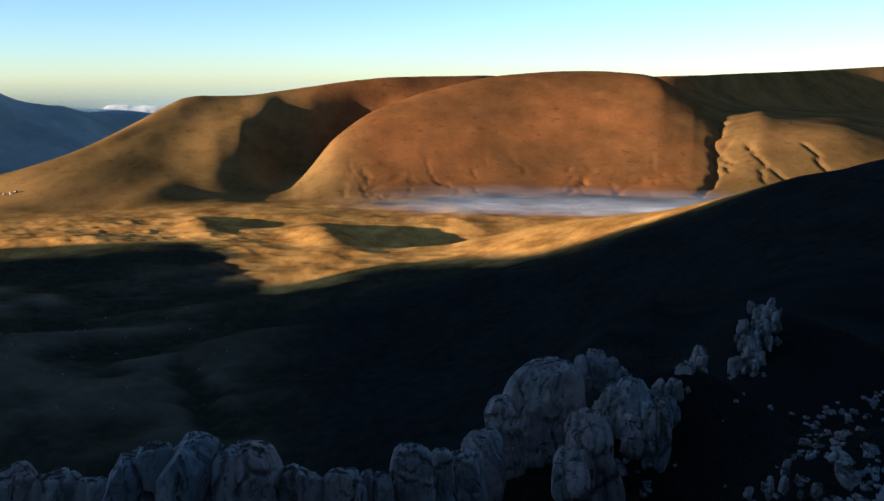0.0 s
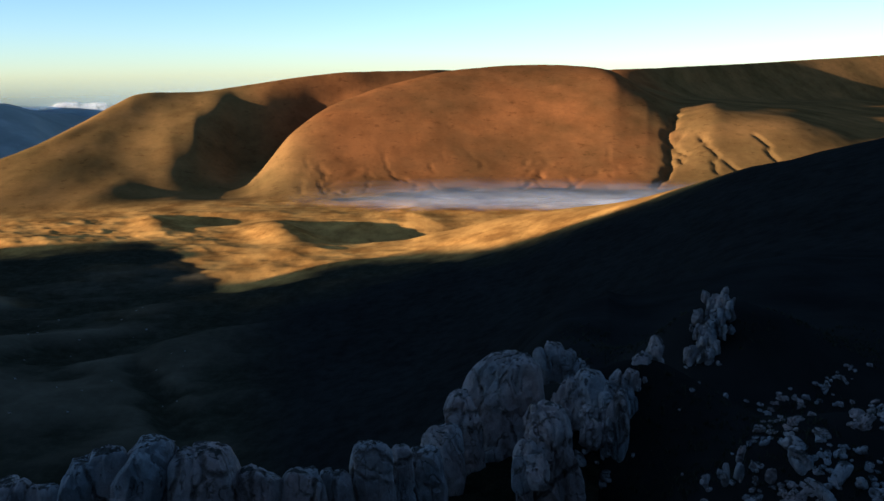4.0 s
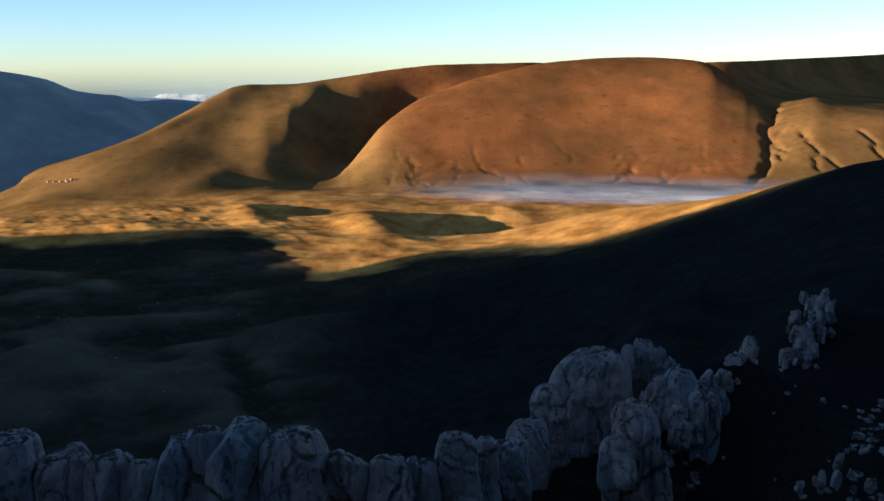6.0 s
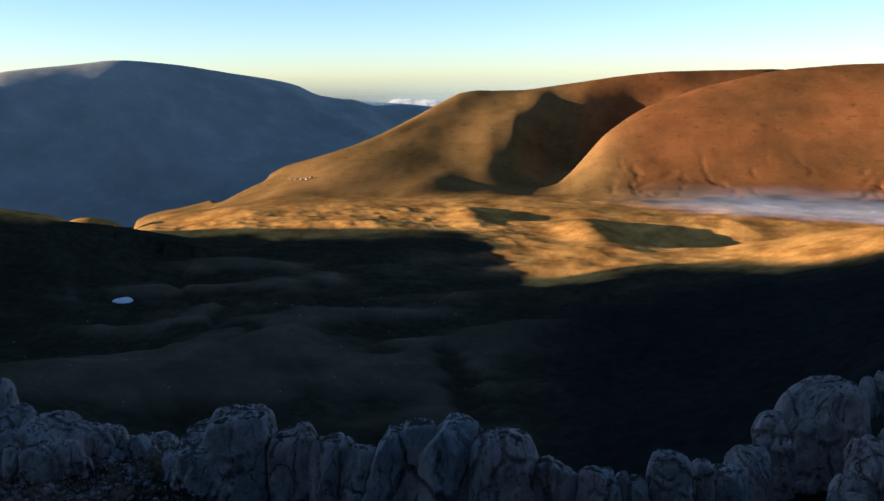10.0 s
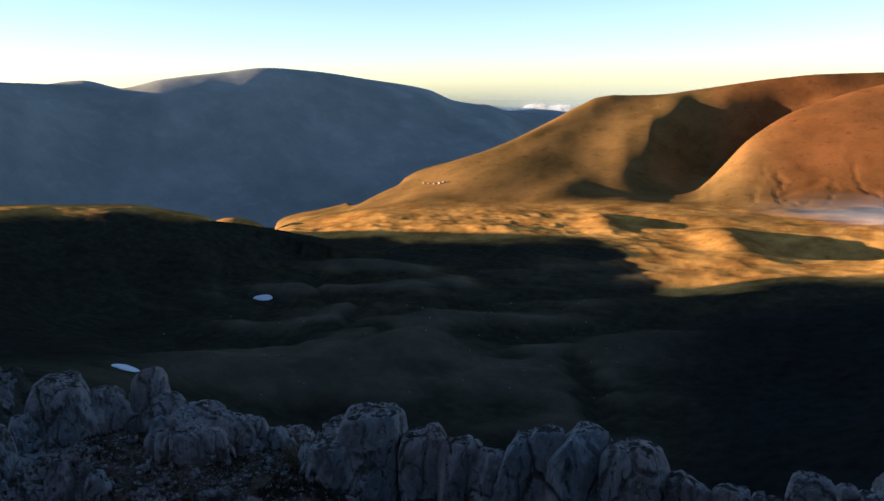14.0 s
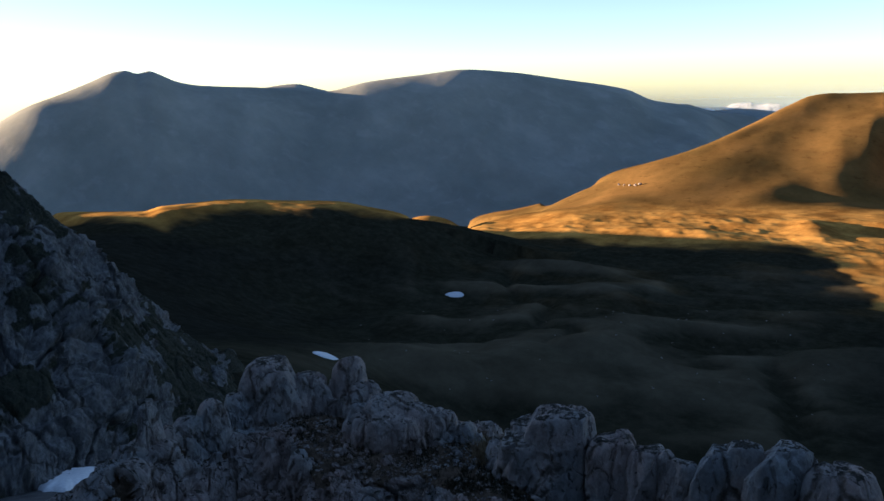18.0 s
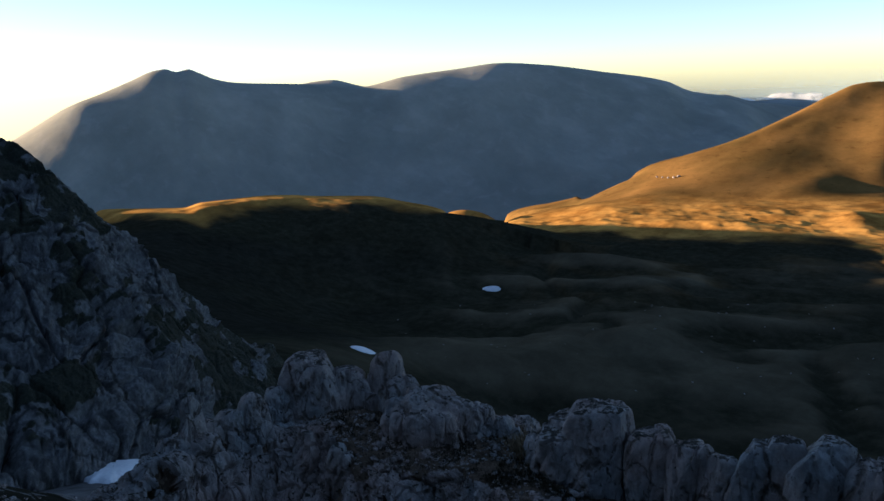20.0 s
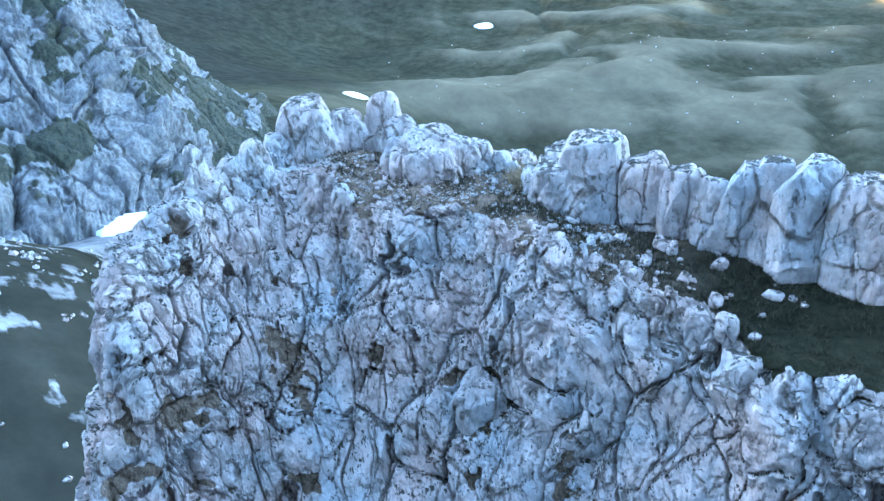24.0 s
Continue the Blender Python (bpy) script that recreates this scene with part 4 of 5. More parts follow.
buttress(((31.8, -37.4, 2.4, 3.3), (40.8, -39.8, 2.0, 3.0), (26.5, -34.6, 0.8, 1.5), (23.9, -33.9, 0.85, 1.5), (21.6, -33.9, 0.7, 1.1), (20.0, -37.4, 1.7, 2.3), (16.9, -37.7, 0.95, 2.0), (25.0, -38.8, 1.0, 2.0), (12.2, -38.8, 2.0, 2.3),
          (33.7, -31.9, 1.55, 1.5), (38.1, -30.8, 0.9, 1.8), (45.1, -27.6, 1.3, 1.6), (52.0, -24.4, 1.2, 2.4), (49.8, -25.4, 1.1, 2.2), (57.1, -27.0, 1.3, 2.2), (36.5, -41.0, 1.3, 2.2), (44.0, -34.0, 1.2, 2.2), (29.0, -34.8, 0.8, 1.8)), 800)


def crest(rows, seed, square=3.5, taper=0.25, sub=5, shards=0, wide=1.12):
    """Blocks along the crest: degrees, metres, height of the top seen from the eye in degrees, width, height."""
    for i, (a, r, el, w, h) in enumerate(rows):
        x, y = polar(a, r)
        me = rock_mesh("boulder", seed + i, w * wide, w * 1.0, h * 1.1, sub, square, 6 if w < 3 else 12, taper, 1.0 if w < 3 else 0.3)
        top = max(v.co.z for v in me.vertices)
        crag_part("boulder", me, pose(x, y, up(r, el) - top, 0, 0, a + (i * 37 % 30) - 15))
        for k in range(shards):                            # splinters that lean on the block
            q = np.random.RandomState(seed * 7 + i * 5 + k)
            sw, sh, side = w * q.uniform(0.34, 0.55), h * q.uniform(0.55, 0.8), (k % 2 * 2 - 1) * q.uniform(0.3, 0.48) * w
            me = rock_mesh("boulder", seed + 400 + i * 5 + k, sw, sw * 0.9, sh, 4, 4.0, 9, 0.3, 1.0)
            fall = q.uniform(0.10, 0.34) * h
            dx, dy = polar(a, 1.0)
            crag_part("boulder", me, pose(x + dy * side - dx * 0.22 * w, y - dx * side - dy * 0.22 * w, up(r, el) - fall - 0.5 * sh, q.uniform(-6, 10), q.uniform(-9, 9), q.uniform(0, 360)))


crest(((34.9, 25.9, -23.0, 1.7, 2.6), (33.3, 25.6, -21.8, 2.1, 3.2), (31.6, 25.4, -20.95, 2.0, 3.7), (27.9, 24.8, -22.5, 1.45, 3.4), (25.4, 24.4, -23.1, 1.3, 3.2), (23.2, 24, -23.7, 1.2, 3.2),
       (21.2, 23.8, -22.8, 1.08, 3.6), (19.3, 23.7, -22.4, 1.02, 3.7), (17.0, 23.6, -22.15, 1.85, 4.2), (13.2, 23.3, -23.0, 1.75, 4.2)), 100, 5.0, 0.05, 5, 0, 1.14)
crest(((9.9, 23, -24.6, 1.3, 3.6), (6.8, 23, -25.1, 1.5, 3.5), (4.4, 23.4, -25.3, 1.1, 3.2), (1.9, 24, -23.5, 1.3, 2.8), (-0.1, 25, -24.0, 0.9, 3.2), (-1.8, 26, -24.3, 1.3, 3.2),
       (-3.1, 28, -22.9, 1.4, 3.4), (-4.6, 30, -20.7, 1.6, 4.0)), 130, 4.2, 0.14)
crest(((-7.1, 31.8, -18.1, 2.95, 5.8),), 146, 3.2, 0.36, 5, 0, 1.6)
crest(((-10.5, 27, -21.4, 1.8, 3.8),), 152, 3.4, 0.36, 5, 2)
crest(((-9.9, 33.5, -17.8, 0.7, 1.4), (-10.8, 34, -17.5, 0.9, 1.5), (-11.8, 34, -17.9, 0.6, 1.3), (-12.5, 34, -18.4, 0.6, 1.2), (-11.6, 31, -19.9, 1.0, 1.8), (-13.2, 31, -19.2, 1.3, 2.0), (-14.6, 31.5, -19.9, 1.1, 1.6),
       (-15.4, 32, -19.6, 1.0, 1.8), (-16.6, 33.5, -18.0, 0.9, 1.6), (-17.4, 35, -16.9, 0.6, 1.3), (-15.0, 29, -20.5, 0.8, 2.2)), 160, 4.0, 0.2, 4, 2)


def outcrop(a0, a1, el0, el1, r0, r1, count, small, large, seed, tall=1.0):
    """A broken outcrop: blocks scattered from its foot (el0) up to its head (el1)."""
    q = np.random.RandomState(seed)
    for i in range(count):
        t = q.rand()
        a, el, r = a0 + (a1 - a0) * t + q.normal(0, 0.52), el0 + (el1 - el0) * t + q.normal(0, 0.35), r0 + (r1 - r0) * t
        w = q.uniform(small, large)
        z = up(r, el)
        me = rock_mesh("boulder", seed + i, w, w * q.uniform(0.7, 1.1), w * q.uniform(0.9, 1.9) * tall, 4 if w > 0.5 else 3, 3.4, 14, 0.3, 0.7)
        crag_part("boulder", me, pose(*polar(a, r), z - w * 0.5, q.uniform(-14, 14), q.uniform(-6, 18), q.uniform(0, 360)))


outcrop(-20.2, -21.3, -18.3, -14.0, 41, 44, 95, 0.2, 0.6, 500, 1.0)
outcrop(-13.5, -17.6, -22.5, -17.6, 28, 35, 34, 0.3, 0.8, 550)
outcrop(-9.2, -12.0, -25.0, -20.5, 25, 31, 18, 0.3, 0.8, 590)
outcrop(-21.5, -24.5, -25.2, -23.6, 26, 27, 10, 0.2, 0.5, 740)
crest(((51.5, 31.6, -17.0, 2.6, 5.0), (53.6, 31.2, -19.0, 1.7, 4.0), (48.8, 31.4, -18.2, 2.2, 4.8), (46.2, 31.6, -17.2, 1.4, 4.6), (45.2, 31, -18.9, 1.9, 3.6), (43.4, 28.6, -19.9, 2.2, 2.8), (41.3, 28.4, -20.5, 2.0, 2.6), (45.2, 28.8, -20.4, 1.5, 2.4),
       (39.6, 28.2, -21.1, 1.2, 2.2), (38.2, 28, -21.9, 0.9, 1.8), (37.2, 27.8, -22.6, 0.6, 1.4), (44.2, 27.6, -21.4, 1.1, 1.9), (42.2, 27.5, -21.5, 1.0, 1.8)), 190, 3.6, 0.26, 5, 2)
crest(((59.3, 28.6, -18.9, 1.1, 4.4), (58.2, 28.9, -20.6, 1.3, 3.6), (56.9, 29.3, -20.0, 1.6, 3.8), (55.4, 29.5, -19.2, 1.4, 4.2), (54.6, 29.5, -21.2, 1.3, 3.2)), 220, 3.2, 0.3, 5, 2)


# ---- loose stones on the ledge and on the grassy shoulder ----
rs = np.random.RandomState(12)
STONES = [rock_mesh("stone", 400 + k, 1.0, 0.85, 0.7, 3, 4.0, 12, 0.2, 0.6) for k in range(10)]
for me in STONES:
    me.polygons.foreach_set("use_smooth", np.zeros(len(me.polygons), dtype=bool))
SHEET = np.array([v.co[:] for v in face.data.vertices])
SHEET_A, SHEET_R = np.degrees(np.arctan2(-SHEET[:, 0], SHEET[:, 1])), np.hypot(SHEET[:, 0], SHEET[:, 1])


def crag_z(a, r):
    """Height of the crag's ledge."""
    d = (np.radians(SHEET_A - a) * r) ** 2 + (SHEET_R - r) ** 2 + np.where(SHEET[:, 2] < 184, 9.0, 0.0)
    return float(SHEET[np.argmin(d), 2])


def stone(a, r, size, z, label, group):
    ob = new("stone", STONES[rs.randint(10)])
    ob.matrix_basis = pose(*polar(a, r), z + 0.18 * size, rs.uniform(-25, 25), rs.uniform(-25, 25), rs.uniform(0, 360)) @ Matrix.Diagonal((size, size * rs.uniform(0.7, 1.1), size * rs.uniform(0.6, 1), 1))
    return tagged(ob, label, "stone", group)


for k in range(130):
    a = rs.uniform(14, 50)
    f, b = curve([q[0] for q in RIM], [q[1] for q in RIM], a), curve([q[0] for q in BACK], [q[1] for q in BACK], a)
    t = rs.beta(1.2, 1.6)
    if a < 24 and rs.rand() < 0.55:
        continue
    r = float(f + (b - f) * t)
    stone(a, r, rs.uniform(0.14, 0.32) if rs.rand() < 0.72 else rs.uniform(0.35, 0.65), crag_z(a, r), "pale limestone stone lying on the turf ledge", "stones on the ledge")
for a, r, w in ((34.0, 21.6, 0.7), (31.5, 23.2, 0.45), (29.6, 23.4, 0.5), (26.4, 23.2, 0.8), (24.8, 21.6, 0.5), (22.4, 22.6, 0.7), (35.6, 23.0, 0.55), (33.0, 24.2, 0.5), (28.0, 22.2, 0.4)):
    stone(a, r, w, crag_z(a, r), "angular limestone block fallen from the wall onto turf", "blocks under the wall")
for k in range(40):
    a = rs.uniform(-32, -13)
    r = rs.uniform(24, 40)
    x, y = polar(a, r)
    stone(a, r, rs.uniform(0.12, 0.35), float(ground_z(x, y)), "weathered pale stone set in the dark grass", "stones on the shoulder")


rs = np.random.RandomState(33)
near_q = np.linspace(20, 62, 500)
placed, crumbs = 0, []
while placed < 460:
    if rs.rand() < 0.8:
        a, el = rs.uniform(-34, -23.6), rs.uniform(-26.5, -16.5)
        inside = el < -21.0 - (a + 24) * 0.6 + 0.5
    else:
        a, el = rs.uniform(-14.5, -8.5), rs.uniform(-27, -21.5)
        inside = True
    clump = fbm(np.array([a / 1.0]), np.array([el / 0.9]), 3, 97)[0]
    if not inside or clump < -0.05:
        continue
    e = np.degrees(np.arctan2(ground_z(-near_q * math.sin(radians(a)), near_q * math.cos(radians(a))) - EYE_Z, near_q))
    r = float(near_q[np.argmax(e > el)])
    w = rs.gamma(2.0, 0.07) * (1.5 if clump > 0.35 else 1.0) + 0.06
    placed += 1
    if w < 0.27:
        crumbs.append((*polar(a, r), float(ground_z(*polar(a, r))), 1.3 * w))
        continue
    ob = new("stone", STONES[rs.randint(10)])
    ob.matrix_basis = pose(*polar(a, r), float(ground_z(*polar(a, r))) + 0.10 * w, rs.uniform(-35, 35), rs.uniform(-35, 35), rs.uniform(0, 360)) @ Matrix.Diagonal((w * rs.uniform(1.0, 1.7), w * rs.uniform(0.5, 0.9), w * rs.uniform(0.6, 1.2), 1))
    tagged(ob, "angular limestone fragment half buried in dark grass", "stone", "fragments on the shoulder")


def scatter(name, spots, label, category, seed, sub=2):
    """Many small stones as one mesh: spots are (x, y, z, size)."""
    q = np.random.RandomState(seed)
    v, f = SPHERES[sub]
    base = [v * (1 + 0.28 * noise3(v * 1.6 + 9 * k, k)[:, None]) for k in range(6)]
    V, F = [], []
    for i, (x, y, z, w) in enumerate(spots):
        t = q.uniform(0, 2 * np.pi)
        m = np.array([[math.cos(t), -math.sin(t), 0], [math.sin(t), math.cos(t), 0], [0, 0, 1]])
        V.append((base[i % 6] * np.array([0.5, q.uniform(0.3, 0.5), q.uniform(0.25, 0.4)]) * w) @ m.T + np.array([x, y, z + 0.08 * w]))
        F.append(f + i * len(v))
    ob = new(name, tri_mesh(name, np.concatenate(V), np.concatenate(F), ROCK, False))
    return tagged(ob, label, category, kind="stuff")


scatter("rock_fragments", crumbs, "small pale rock fragments in the dark grass", "stones", 4)
rs = np.random.RandomState(21)
spots = []
while len(spots) < 1700:
    a = rs.uniform(24, 51)
    f, b = curve([q[0] for q in RIM], [q[1] for q in RIM], a), curve([q[0] for q in BACK], [q[1] for q in BACK], a)
    r = float(f + (b - f) * rs.uniform(-0.1, 0.95))
    if rs.rand() < smooth((a - 24) / 14) and fbm(np.array([a * 0.5]), np.array([r * 0.9]), 3, 5)[0] > -0.35:
        spots.append((*polar(a, r), crag_z(a, r), rs.uniform(0.04, 0.14)))
scatter("gravel", spots, "pale limestone gravel strewn over brown turf", "gravel", 1)
spots = []
while len(spots) < 520:
    a, r = rs.uniform(57, 76), rs.uniform(30, 130)
    x, y = polar(a, r)
    if fbm(np.array([r / 14 + a / 3]), np.array([a / 4]), 3, 8)[0] > 0.25:
        spots.append((x, y, float(ground_z(x, y)), rs.gamma(2.0, 0.16) * (0.5 + r / 90)))
scatter("debris", spots, "pale rock debris on the dark slope of the ravine", "debris", 2)
spots = []
for k in range(70):
    a, r = rs.uniform(14, 45), rs.uniform(420, 800)
    x, y = polar(a, r)
    spots.append((x, y, float(ground_z(x, y)), rs.uniform(0.6, 1.7)))
scatter("field_stones", spots, "scattered pale stones on the valley grass", "stones", 3)

# a clump of dry grass at the end of the wall
V, F = [], []
for k in range(620):
    a, r = 36.7 + rs.normal(0, 0.6), 26.6 + rs.normal(0, 0.45)
    x, y = polar(a, r)
    z = crag_z(36.7, 26.6) - 0.05
    d, h, lean = rs.uniform(0, 2 * np.pi), rs.uniform(0.15, 0.62), rs.uniform(0.2, 1.3)
    dx, dy = math.cos(d), math.sin(d)
    i = len(V)
    V += [(x - dy * 0.012, y + dx * 0.012, z), (x + dy * 0.012, y - dx * 0.012, z), (x + dx * lean * h * 0.4 + dy * 0.008, y + dy * lean * h * 0.4 - dx * 0.008, z + h * 0.6), (x + dx * lean * h * 0.4 - dy * 0.008, y + dy * lean * h * 0.4 + dx * 0.008, z + h * 0.6), (x + dx * lean * h, y + dy * lean * h, z + h)]
    F += [(i, i + 1, i + 2), (i, i + 2, i + 3), (i + 3, i + 2, i + 4)]


def build_straw(n, l, b):
    t = tex(n, l, 6.0, 4, 0.6)
    c = ramp(n, l, t.outputs[0], [(0.3, (0.07, 0.05, 0.03)), (0.7, (0.20, 0.15, 0.085))])
    l.new(c.outputs[0], b.inputs["Base Color"])


clump = new("grass_clump", tri_mesh("grass_clump", np.array(V), np.array(F), material("dry_grass", build_straw, 0.9), False))
tagged(clump, "clump of dry straw-coloured grass beside the rock wall", "grass", kind="stuff")


# short grass on the ledge and on the shoulder
def tufts(name, spots, blades, low, high, colour, label, seed):
    """Grass as one mesh: spots are (x, y, z) of the tufts."""
    q = np.random.RandomState(seed)
    P = np.repeat(np.array(spots), blades, axis=0)
    k = len(P)
    P[:, :2] += q.normal(0, 0.05, (k, 2))
    d, h = q.uniform(0, 2 * np.pi, k), q.uniform(low, high, k)
    lean, w = q.uniform(0.2, 1.0, k), q.uniform(0.008, 0.016, k)
    side = np.stack([-np.sin(d) * w, np.cos(d) * w, 0 * d], 1)
    tip = P + np.stack([np.cos(d) * lean * h, np.sin(d) * lean * h, h], 1)
    v = np.stack([P - side, P + side, tip], 1).reshape(-1, 3)

    def build(n, l, b):
        geo = n.new("ShaderNodeNewGeometry")
        c = ramp(n, l, geo.outputs["Random Per Island"], [(0.0, tuple(0.5 * t for t in colour)), (0.7, colour), (1.0, tuple(min(1, 2.2 * t) for t in colour))])
        l.new(c.outputs[0], b.inputs["Base Color"])
    ob = new(name, tri_mesh(name, v, np.arange(3 * k).reshape(-1, 3), material(name, build, 0.9), False))
    return tagged(ob, label, "grass", kind="stuff")


TURF = np.zeros(len(SHEET))
face.data.attributes["turf"].data.foreach_get("value", TURF)
spot = np.nonzero((TURF > 0.75) & (SHEET_A < 52 - 16 * rs.rand(len(SHEET))) & (SHEET[:, 2] > 175))[0]
patch = fbm3(SHEET[spot] / 1.1, 3, 91)
spot = spot[patch + rs.uniform(-0.5, 0.5, len(spot)) > 0.05]
rs.shuffle(spot)
tufts("ledge_grass", SHEET[spot[:5200]], 7, 0.05, 0.16, (0.020, 0.018, 0.009), "short brown and green grass on the rock ledge", 5)
spots = []
while len(spots) < 2600:
    a, r = rs.uniform(-33, -11), rs.uniform(20, 60)
    x, y = polar(a, r)
    if fbm(np.array([x / 2.5]), np.array([y / 2.5]), 3, 95)[0] > -0.1:
        spots.append((x, y, float(ground_z(x, y))))
tufts("shoulder_grass", spots, 8, 0.08, 0.25, (0.022, 0.024, 0.011), "dark grass on the shoulder beside the crag", 6)

# ---- the grey cliff across the ravine ----
CLIFF_FOOT = [(48, 330, up(330, -21.5)), (54, 238, up(238, -20.6)), (60, 200, up(200, -20.6)), (65, 186, up(186, -20.4)), (68, 180, up(180, -21.0)), (75, 172, up(172, -21)), (90, 180, 150)]
CLIFF_TOP = [(48, 380, up(380, -20.5)), (51.9, 322, up(322, -18.7)), (53.6, 298, up(298, -16.8)), (56.1, 276, up(276, -15.1)), (58, 264, up(264, -13.0)), (59.9, 258, up(258, -10.4)), (61.7, 256, up(256, -8.6)), (63.1, 258, up(258, -6.9)),
             (64.2, 260, up(260, -5.4)), (66.7, 270, up(270, -2.5)), (68.3, 280, up(280, -1.4)), (75, 310, up(310, 3)), (90, 330, up(330, 6))]


def cliff_cover(p):
    a = np.degrees(np.arctan2(-p[:, 0], p[:, 1]))
    high = (p[:, 2] - 120) / 80
    return 1.0 * fbm3(p * np.array([1, 1, 1.4]) / 20, 3, 47) + 0.7 * smooth((high - 0.3) / 0.6) + 0.85 * smooth((62 - a) / 4)


def cliff_bulge(p, turf):
    q = p + 1.5 * np.stack([fbm3(p / 14, 2, 5), fbm3(p / 14 + 40, 2, 6), fbm3(p / 14 + 80, 2, 7)], 1)
    m = (3 * fbm3(p / 30, 3, 44) + 11 * joints(q * np.array([0.05, 0.05, 0.026]), 41, 0.7, 0.3, 0.03) + 4.6 * joints(q * np.array([0.14, 0.14, 0.07]), 42, 0.75, 0.32, 0.04)
         + 2.2 * joints(q * np.array([0.42, 0.42, 0.22]), 43, 0.7, 0.32, 0.06) + 0.3 * fbm3(p / 1.6, 3, 45))
    return m * (1 - 0.6 * smooth((cliff_cover(p) - 0.1) / 0.6)) - 2.0


def cliff_turf(p, n, a, r):
    t = cliff_cover(p) + 0.55 * fbm3(p * np.array([1, 1, 1.8]) / 5.5, 4, 49, 0.6) - 0.32
    return np.clip(smooth((t + 0.1) / 0.5), 0, 1)


def build_cliff(n, l, b):
    big = tex(n, l, 0.10, 7, 0.7)
    mid = tex(n, l, 0.9, 9, 0.78, stretch=(1, 1, 0.6))
    c = ramp(n, l, mid.outputs[0], [(0.32, (0.038, 0.038, 0.038)), (0.42, (0.095, 0.095, 0.094)), (0.54, (0.155, 0.154, 0.151)), (0.7, (0.25, 0.248, 0.242))])
    g = ramp(n, l, big.outputs[0], [(0.35, (0.021, 0.024, 0.017)), (0.65, (0.042, 0.043, 0.030))])
    tussock = tex(n, l, 1.6, 7, 0.75)
    tone = ramp(n, l, tussock.outputs[0], [(0.34, (0.45, 0.45, 0.45)), (0.66, (1.5, 1.5, 1.45))])
    grass = mix(n, l, 0.85, g.outputs[0], tone.outputs[0], "MULTIPLY")
    shift = n.new("ShaderNodeMath")
    shift.operation = "MULTIPLY_ADD"
    shift.inputs[1].default_value = 1.3
    l.new(mid.outputs[0], shift.inputs[0])
    l.new(flag(n, "turf"), shift.inputs[2])
    gate = n.new("ShaderNodeMapRange")
    gate.inputs[1].default_value, gate.inputs[2].default_value = 1.0, 1.34
    l.new(shift.outputs[0], gate.inputs[0])
    # dark joints, broken up along their length
    geo = n.new("ShaderNodeNewGeometry")
    warp = n.new("ShaderNodeVectorMath")
    warp.operation = "MULTIPLY_ADD"
    warp.inputs[1].default_value = (5.0, 5.0, 5.0)
    wob = tex(n, l, 0.13, 5, 0.65)
    l.new(wob.outputs["Color"], warp.inputs[0])
    l.new(geo.outputs["Position"], warp.inputs[2])
    crack = tex(n, l, 0.11, coord=warp.outputs[0], kind="ShaderNodeTexVoronoi", stretch=(1, 1, 0.5))
    crack.feature = "DISTANCE_TO_EDGE"
    line_w = ramp(n, l, crack.outputs["Distance"], [(0.02, (0.85, 0.85, 0.85)), (0.10, (0, 0, 0))])
    gaps = n.new("ShaderNodeMath")
    gaps.operation = "MULTIPLY"
    l.new(line_w.outputs[0], gaps.inputs[0])
    l.new(ramp(n, l, tex(n, l, 0.07, 3, 0.6).outputs[0], [(0.42, (0.2, 0.2, 0.2)), (0.55, (1, 1, 1))]).outputs[0], gaps.inputs[1])
    bare = mix(n, l, gaps.outputs[0], c.outputs[0], (0.022, 0.022, 0.020))
    l.new(mix(n, l, gate.outputs[0], bare, grass), b.inputs["Base Color"])
    bump(n, l, b, mid.outputs[0], 0.8, 1.2)


CLIFF = material("cliff_limestone_and_grass", build_cliff, 0.93)
me = sheet("cliff", [shifted(CLIFF_FOOT, -14, -8), CLIFF_FOOT, CLIFF_TOP, shifted(CLIFF_TOP, 30, -4), shifted(CLIFF_TOP, 80, -60)], 48.5, 84, 0.30, (14, 170, 20, 10), CLIFF, cliff_bulge, cliff_turf)
cliff = tagged(new("cliff", me), "grey limestone cliff with grassy ledges across the ravine", "cliff", kind="structure")


# ---- snow left in hollows ----
def build_snow(n, l, b):
    t = tex(n, l, 1.5, 5, 0.6)
    c = ramp(n, l, t.outputs[0], [(0.3, (0.50, 0.52, 0.55)), (0.7, (0.66, 0.67, 0.68))])
    l.new(c.outputs[0], b.inputs["Base Color"])
    bump(n, l, b, t.outputs[0], 0.3, 0.3)


SNOW = material("old_snow", build_snow, 0.6)


def snow(a, r, long, wide, turn, seed, label, lift=0.5):
    x0, y0 = polar(a, r)
    th = np.linspace(0, 2 * np.pi, 64, endpoint=False)
    rho = np.linspace(0.02, 1, 12)
    T, H = np.meshgrid(th, rho)
    k = 1 + 0.14 * fbm(np.cos(T) * 1.7 + seed, np.sin(T) * 1.7, 3, seed)
    u, v = H * k * long * np.cos(T), H * k * wide * np.sin(T)
    c, s = math.cos(radians(turn)), math.sin(radians(turn))
    X, Y = x0 + u * c - v * s, y0 + u * s + v * c
    Z = ground_z(X, Y) + lift * (1 - H ** 4) - 0.15 + (H > 0.99) * -0.5 + 0.3
    ob = new("snow_patch", grid_mesh("snow_patch", X - x0, Y - y0, Z - Z.min(), SNOW, True))
    ob.location = (x0, y0, float(Z.min()))
    return tagged(ob, label, "snow", "snow patches in the valley")


snow(38.4, meet(38.4, -13.6), 9.5, 5.2, 25, 3, "small white snow patch lying on the valley floor", 1.0)
snow(47.4, meet(47.4, -17.2), 12.0, 7.5, 137, 5, "white snow patch in a hollow behind the crag", 1.0)
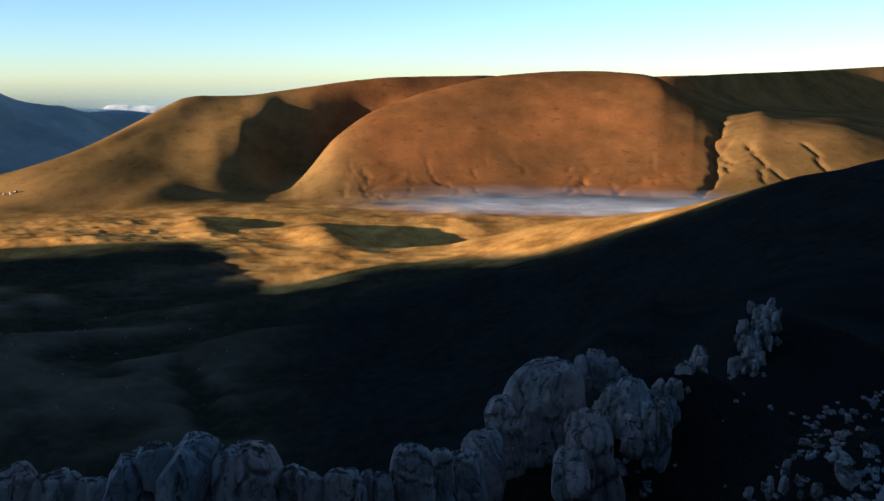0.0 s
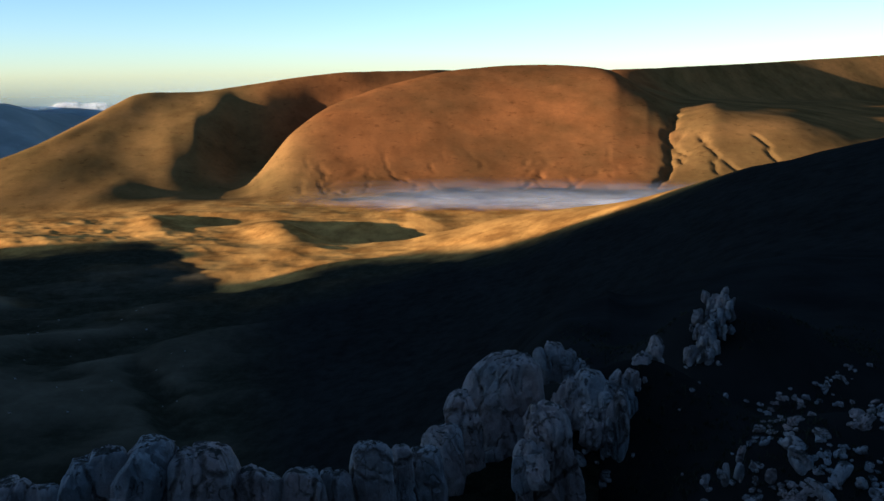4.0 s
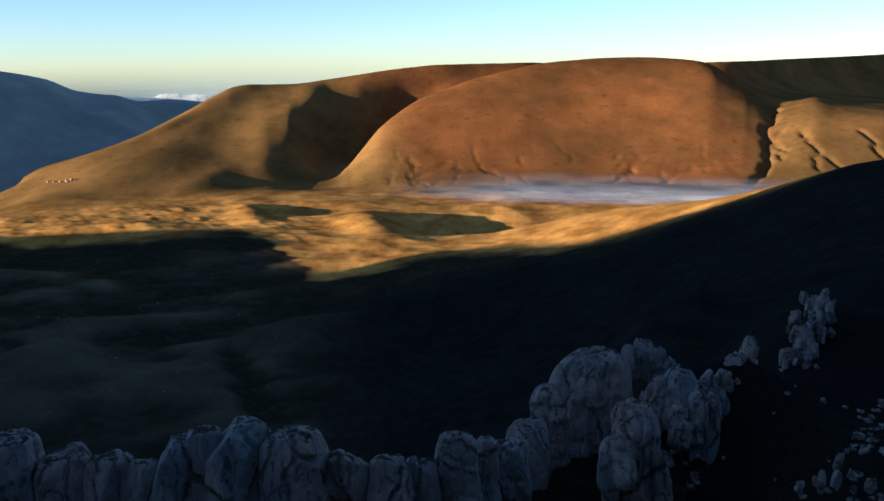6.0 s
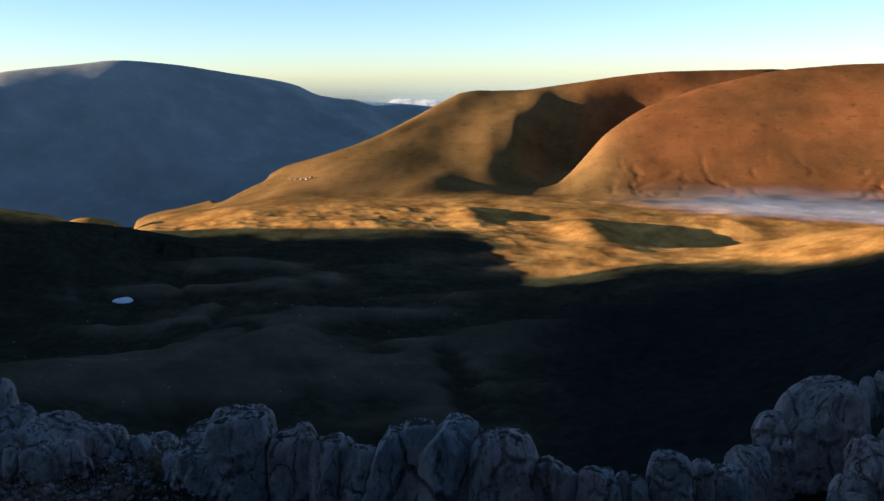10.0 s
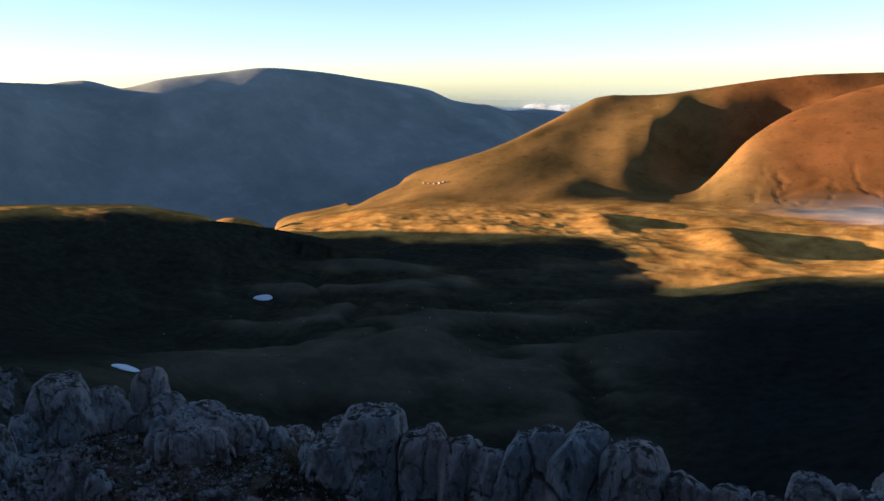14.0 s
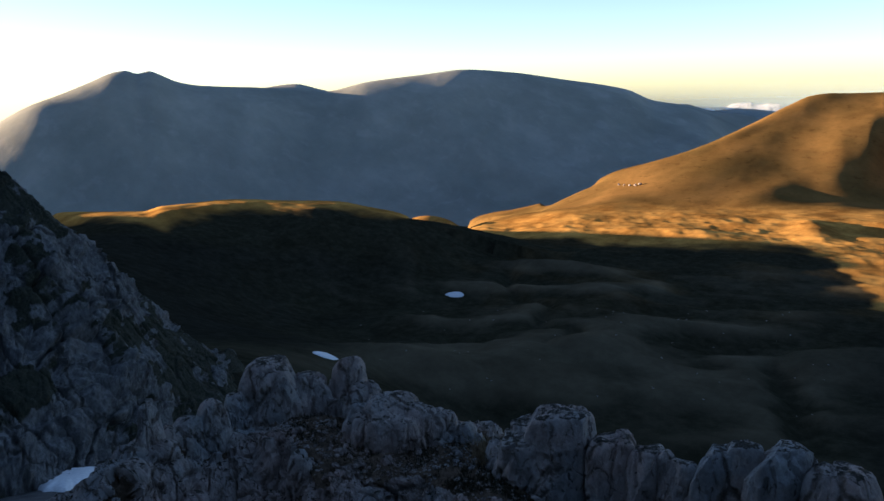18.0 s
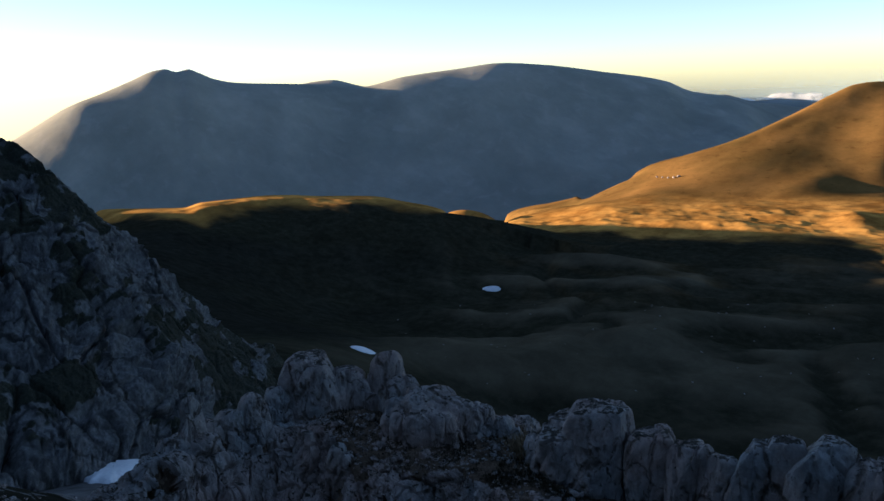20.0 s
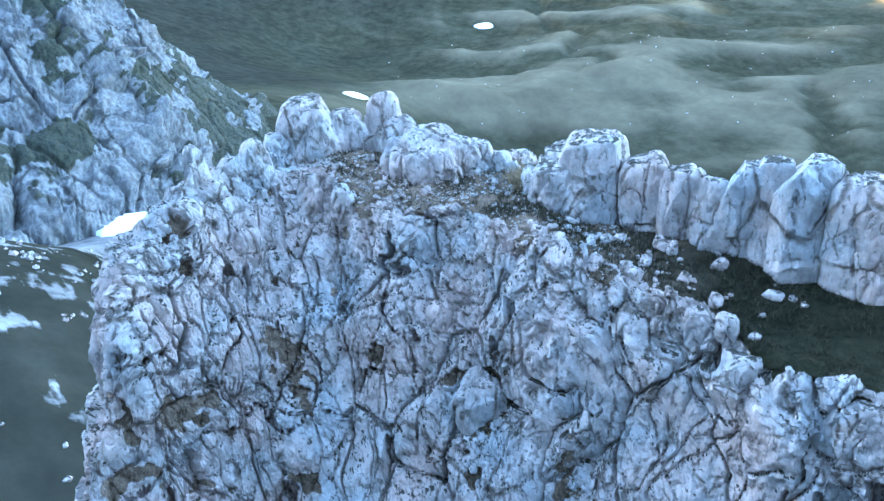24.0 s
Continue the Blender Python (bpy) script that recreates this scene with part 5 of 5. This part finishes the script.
snow(64.3, meet(64.3, -22.9), 9.5, 6.2, -48, 7, "elongated snow patch at the foot of the cliff", 1.6)


# ---- mist in the valley, cloud on the horizon ----
def build_mist(n, l, b):
    t = tex(n, l, 0.008, 6, 0.6, stretch=(0.5, 1.2, 1))
    out = n["Material Output"]
    tr = n.new("ShaderNodeBsdfTransparent")
    df = n.new("ShaderNodeBsdfDiffuse")
    df.inputs[0].default_value = (0.85, 0.86, 0.9, 1)
    r = ramp(n, l, t.outputs[0], [(0.28, (0.35, 0.35, 0.35)), (0.62, (1.0, 1.0, 1.0))])
    k = n.new("ShaderNodeMath")
    k.operation = "MULTIPLY"
    l.new(r.outputs[0], k.inputs[0])
    l.new(flag(n, "thick"), k.inputs[1])
    m = n.new("ShaderNodeMixShader")
    l.new(k.outputs[0], m.inputs[0])
    l.new(tr.outputs[0], m.inputs[1])
    l.new(df.outputs[0], m.inputs[2])
    l.new(m.outputs[0], out.inputs[0])


MIST = material("mist", build_mist)
mist = tagged(new("mist"), "thin white bank of mist lying in the valley", "mist")
mist.location = (*polar(-6, 1370), 6)
bpy.context.view_layer.update()
for i, (h, grow) in enumerate(((1, 1.0), (4, 0.98), (7, 0.96), (11, 0.93), (15, 0.9), (20, 0.86), (26, 0.8), (33, 0.72))):
    a = np.radians(np.linspace(11.5, -30, 200))
    v = np.linspace(-1, 1, 44)
    A, V = np.meshgrid(a, v)
    D = np.degrees(A)
    mid = 1318 + 1.6 * (D + 6) + 16 * fbm(D / 5, D * 0, 3, 5 + i)
    half = (95 * smooth((12 - D) / 16) + 12) * grow
    R = mid + V * half
    X, Y = -R * np.sin(A), R * np.cos(A)
    Z = 5 + h + 2.5 * fbm(X / 90, Y / 60, 3, 7 + i)
    thick = smooth((V + 1) / 0.9) * smooth((1 - V) / 1.5) * smooth((9 - D) / 19) * (0.58 if i < 3 else 0.42 - 0.045 * i)
    layer = new("mist_layer", grid_mesh("mist_layer", X, Y, Z, MIST, False, (("thick", thick),)))
    layer.parent = mist
    layer.matrix_parent_inverse = mist.matrix_world.inverted()


def veil(name, tint, scale, stretch):
    """A translucent tinted sheet, for cloud or for painted haze: as dense as its "thick" attribute says."""
    def build(n, l, b):
        t = tex(n, l, scale, 5, 0.55, stretch=stretch)
        c = ramp(n, l, t.outputs[0], [(0.3, tuple(0.88 * q for q in tint)), (0.7, tint)])
        tr, df, m = n.new("ShaderNodeBsdfTransparent"), n.new("ShaderNodeBsdfDiffuse"), n.new("ShaderNodeMixShader")
        l.new(c.outputs[0], df.inputs[0])
        l.new(flag(n, "thick"), m.inputs[0])
        l.new(tr.outputs[0], m.inputs[1])
        l.new(df.outputs[0], m.inputs[2])
        l.new(m.outputs[0], n["Material Output"].inputs[0])
    return material(name, build, 1.0)


# HAZE: the blue of distant air, put into the tint of translucent sheets
HAZE = veil("haze_tint", (0.30, 0.43, 0.54), 0.002, (1, 1, 6))
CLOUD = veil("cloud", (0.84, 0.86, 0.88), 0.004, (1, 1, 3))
# horizon haze, painted as a blue tint on one upright sheet
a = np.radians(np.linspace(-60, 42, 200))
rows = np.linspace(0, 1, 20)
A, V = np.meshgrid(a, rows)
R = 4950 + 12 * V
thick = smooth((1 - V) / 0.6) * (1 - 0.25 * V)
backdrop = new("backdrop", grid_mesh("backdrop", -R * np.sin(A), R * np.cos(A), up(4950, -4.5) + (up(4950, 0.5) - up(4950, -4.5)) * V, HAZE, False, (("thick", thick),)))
tagged(backdrop, "sheet painted as pale blue haze along the horizon", "haze", kind="structure")

a = np.linspace(7, 28, 500)
v = np.linspace(0, 1, 30)
A, V = np.meshgrid(a, v)
top = -1.48 + 0.16 * fbm(A * 0.7, A * 0, 4, 81, 0.55)
el = -2.6 + (top + 2.6) * V
R = 4936 - 24 * np.sqrt(np.clip(1 - V ** 2, 0, 1))
puff = fbm(A * 1.6, V * 3.0, 4, 85)
thick = np.clip(smooth((1 - V) / 0.16) * (0.22 + 0.7 * puff + 0.25 * V), 0, 0.8)
bank = new("cloud_bank", grid_mesh("cloud_bank", -R * np.sin(np.radians(A)), R * np.cos(np.radians(A)), EYE_Z + R * np.tan(np.radians(el)), CLOUD, False, (("thick", thick),)))
tagged(bank, "low white cloud bank behind the far ridges", "cloud")


# sheet whose blue tint is painted haze over the farthest ridge
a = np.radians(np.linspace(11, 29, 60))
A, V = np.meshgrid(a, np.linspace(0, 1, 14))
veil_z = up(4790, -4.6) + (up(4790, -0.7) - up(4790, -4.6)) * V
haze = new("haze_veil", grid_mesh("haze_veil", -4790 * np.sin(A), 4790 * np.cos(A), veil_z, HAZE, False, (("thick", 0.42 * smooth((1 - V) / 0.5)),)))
tagged(haze, "thin blue sheet painted as haze in front of the farthest ridge", "haze", kind="structure")


# ---- pale outcrops on the brown hill ----
for i, (a, el, w) in enumerate(((27.45, -6.5, 5), (27.1, -6.52, 4), (26.75, -6.55, 5), (26.4, -6.56, 6), (26.1, -6.5, 7))):
    r = meet(a, el)
    x, y = polar(a, r)
    ob = new("outcrop", rock_mesh("outcrop", 300 + i, w, w, w * 0.8, 3))
    ob.location = (x, y, float(ground_z(x, y)) + w * 0.2)
    tagged(ob, "pale limestone outcrop on the brown hillside", "rock", "outcrops on the hillside")
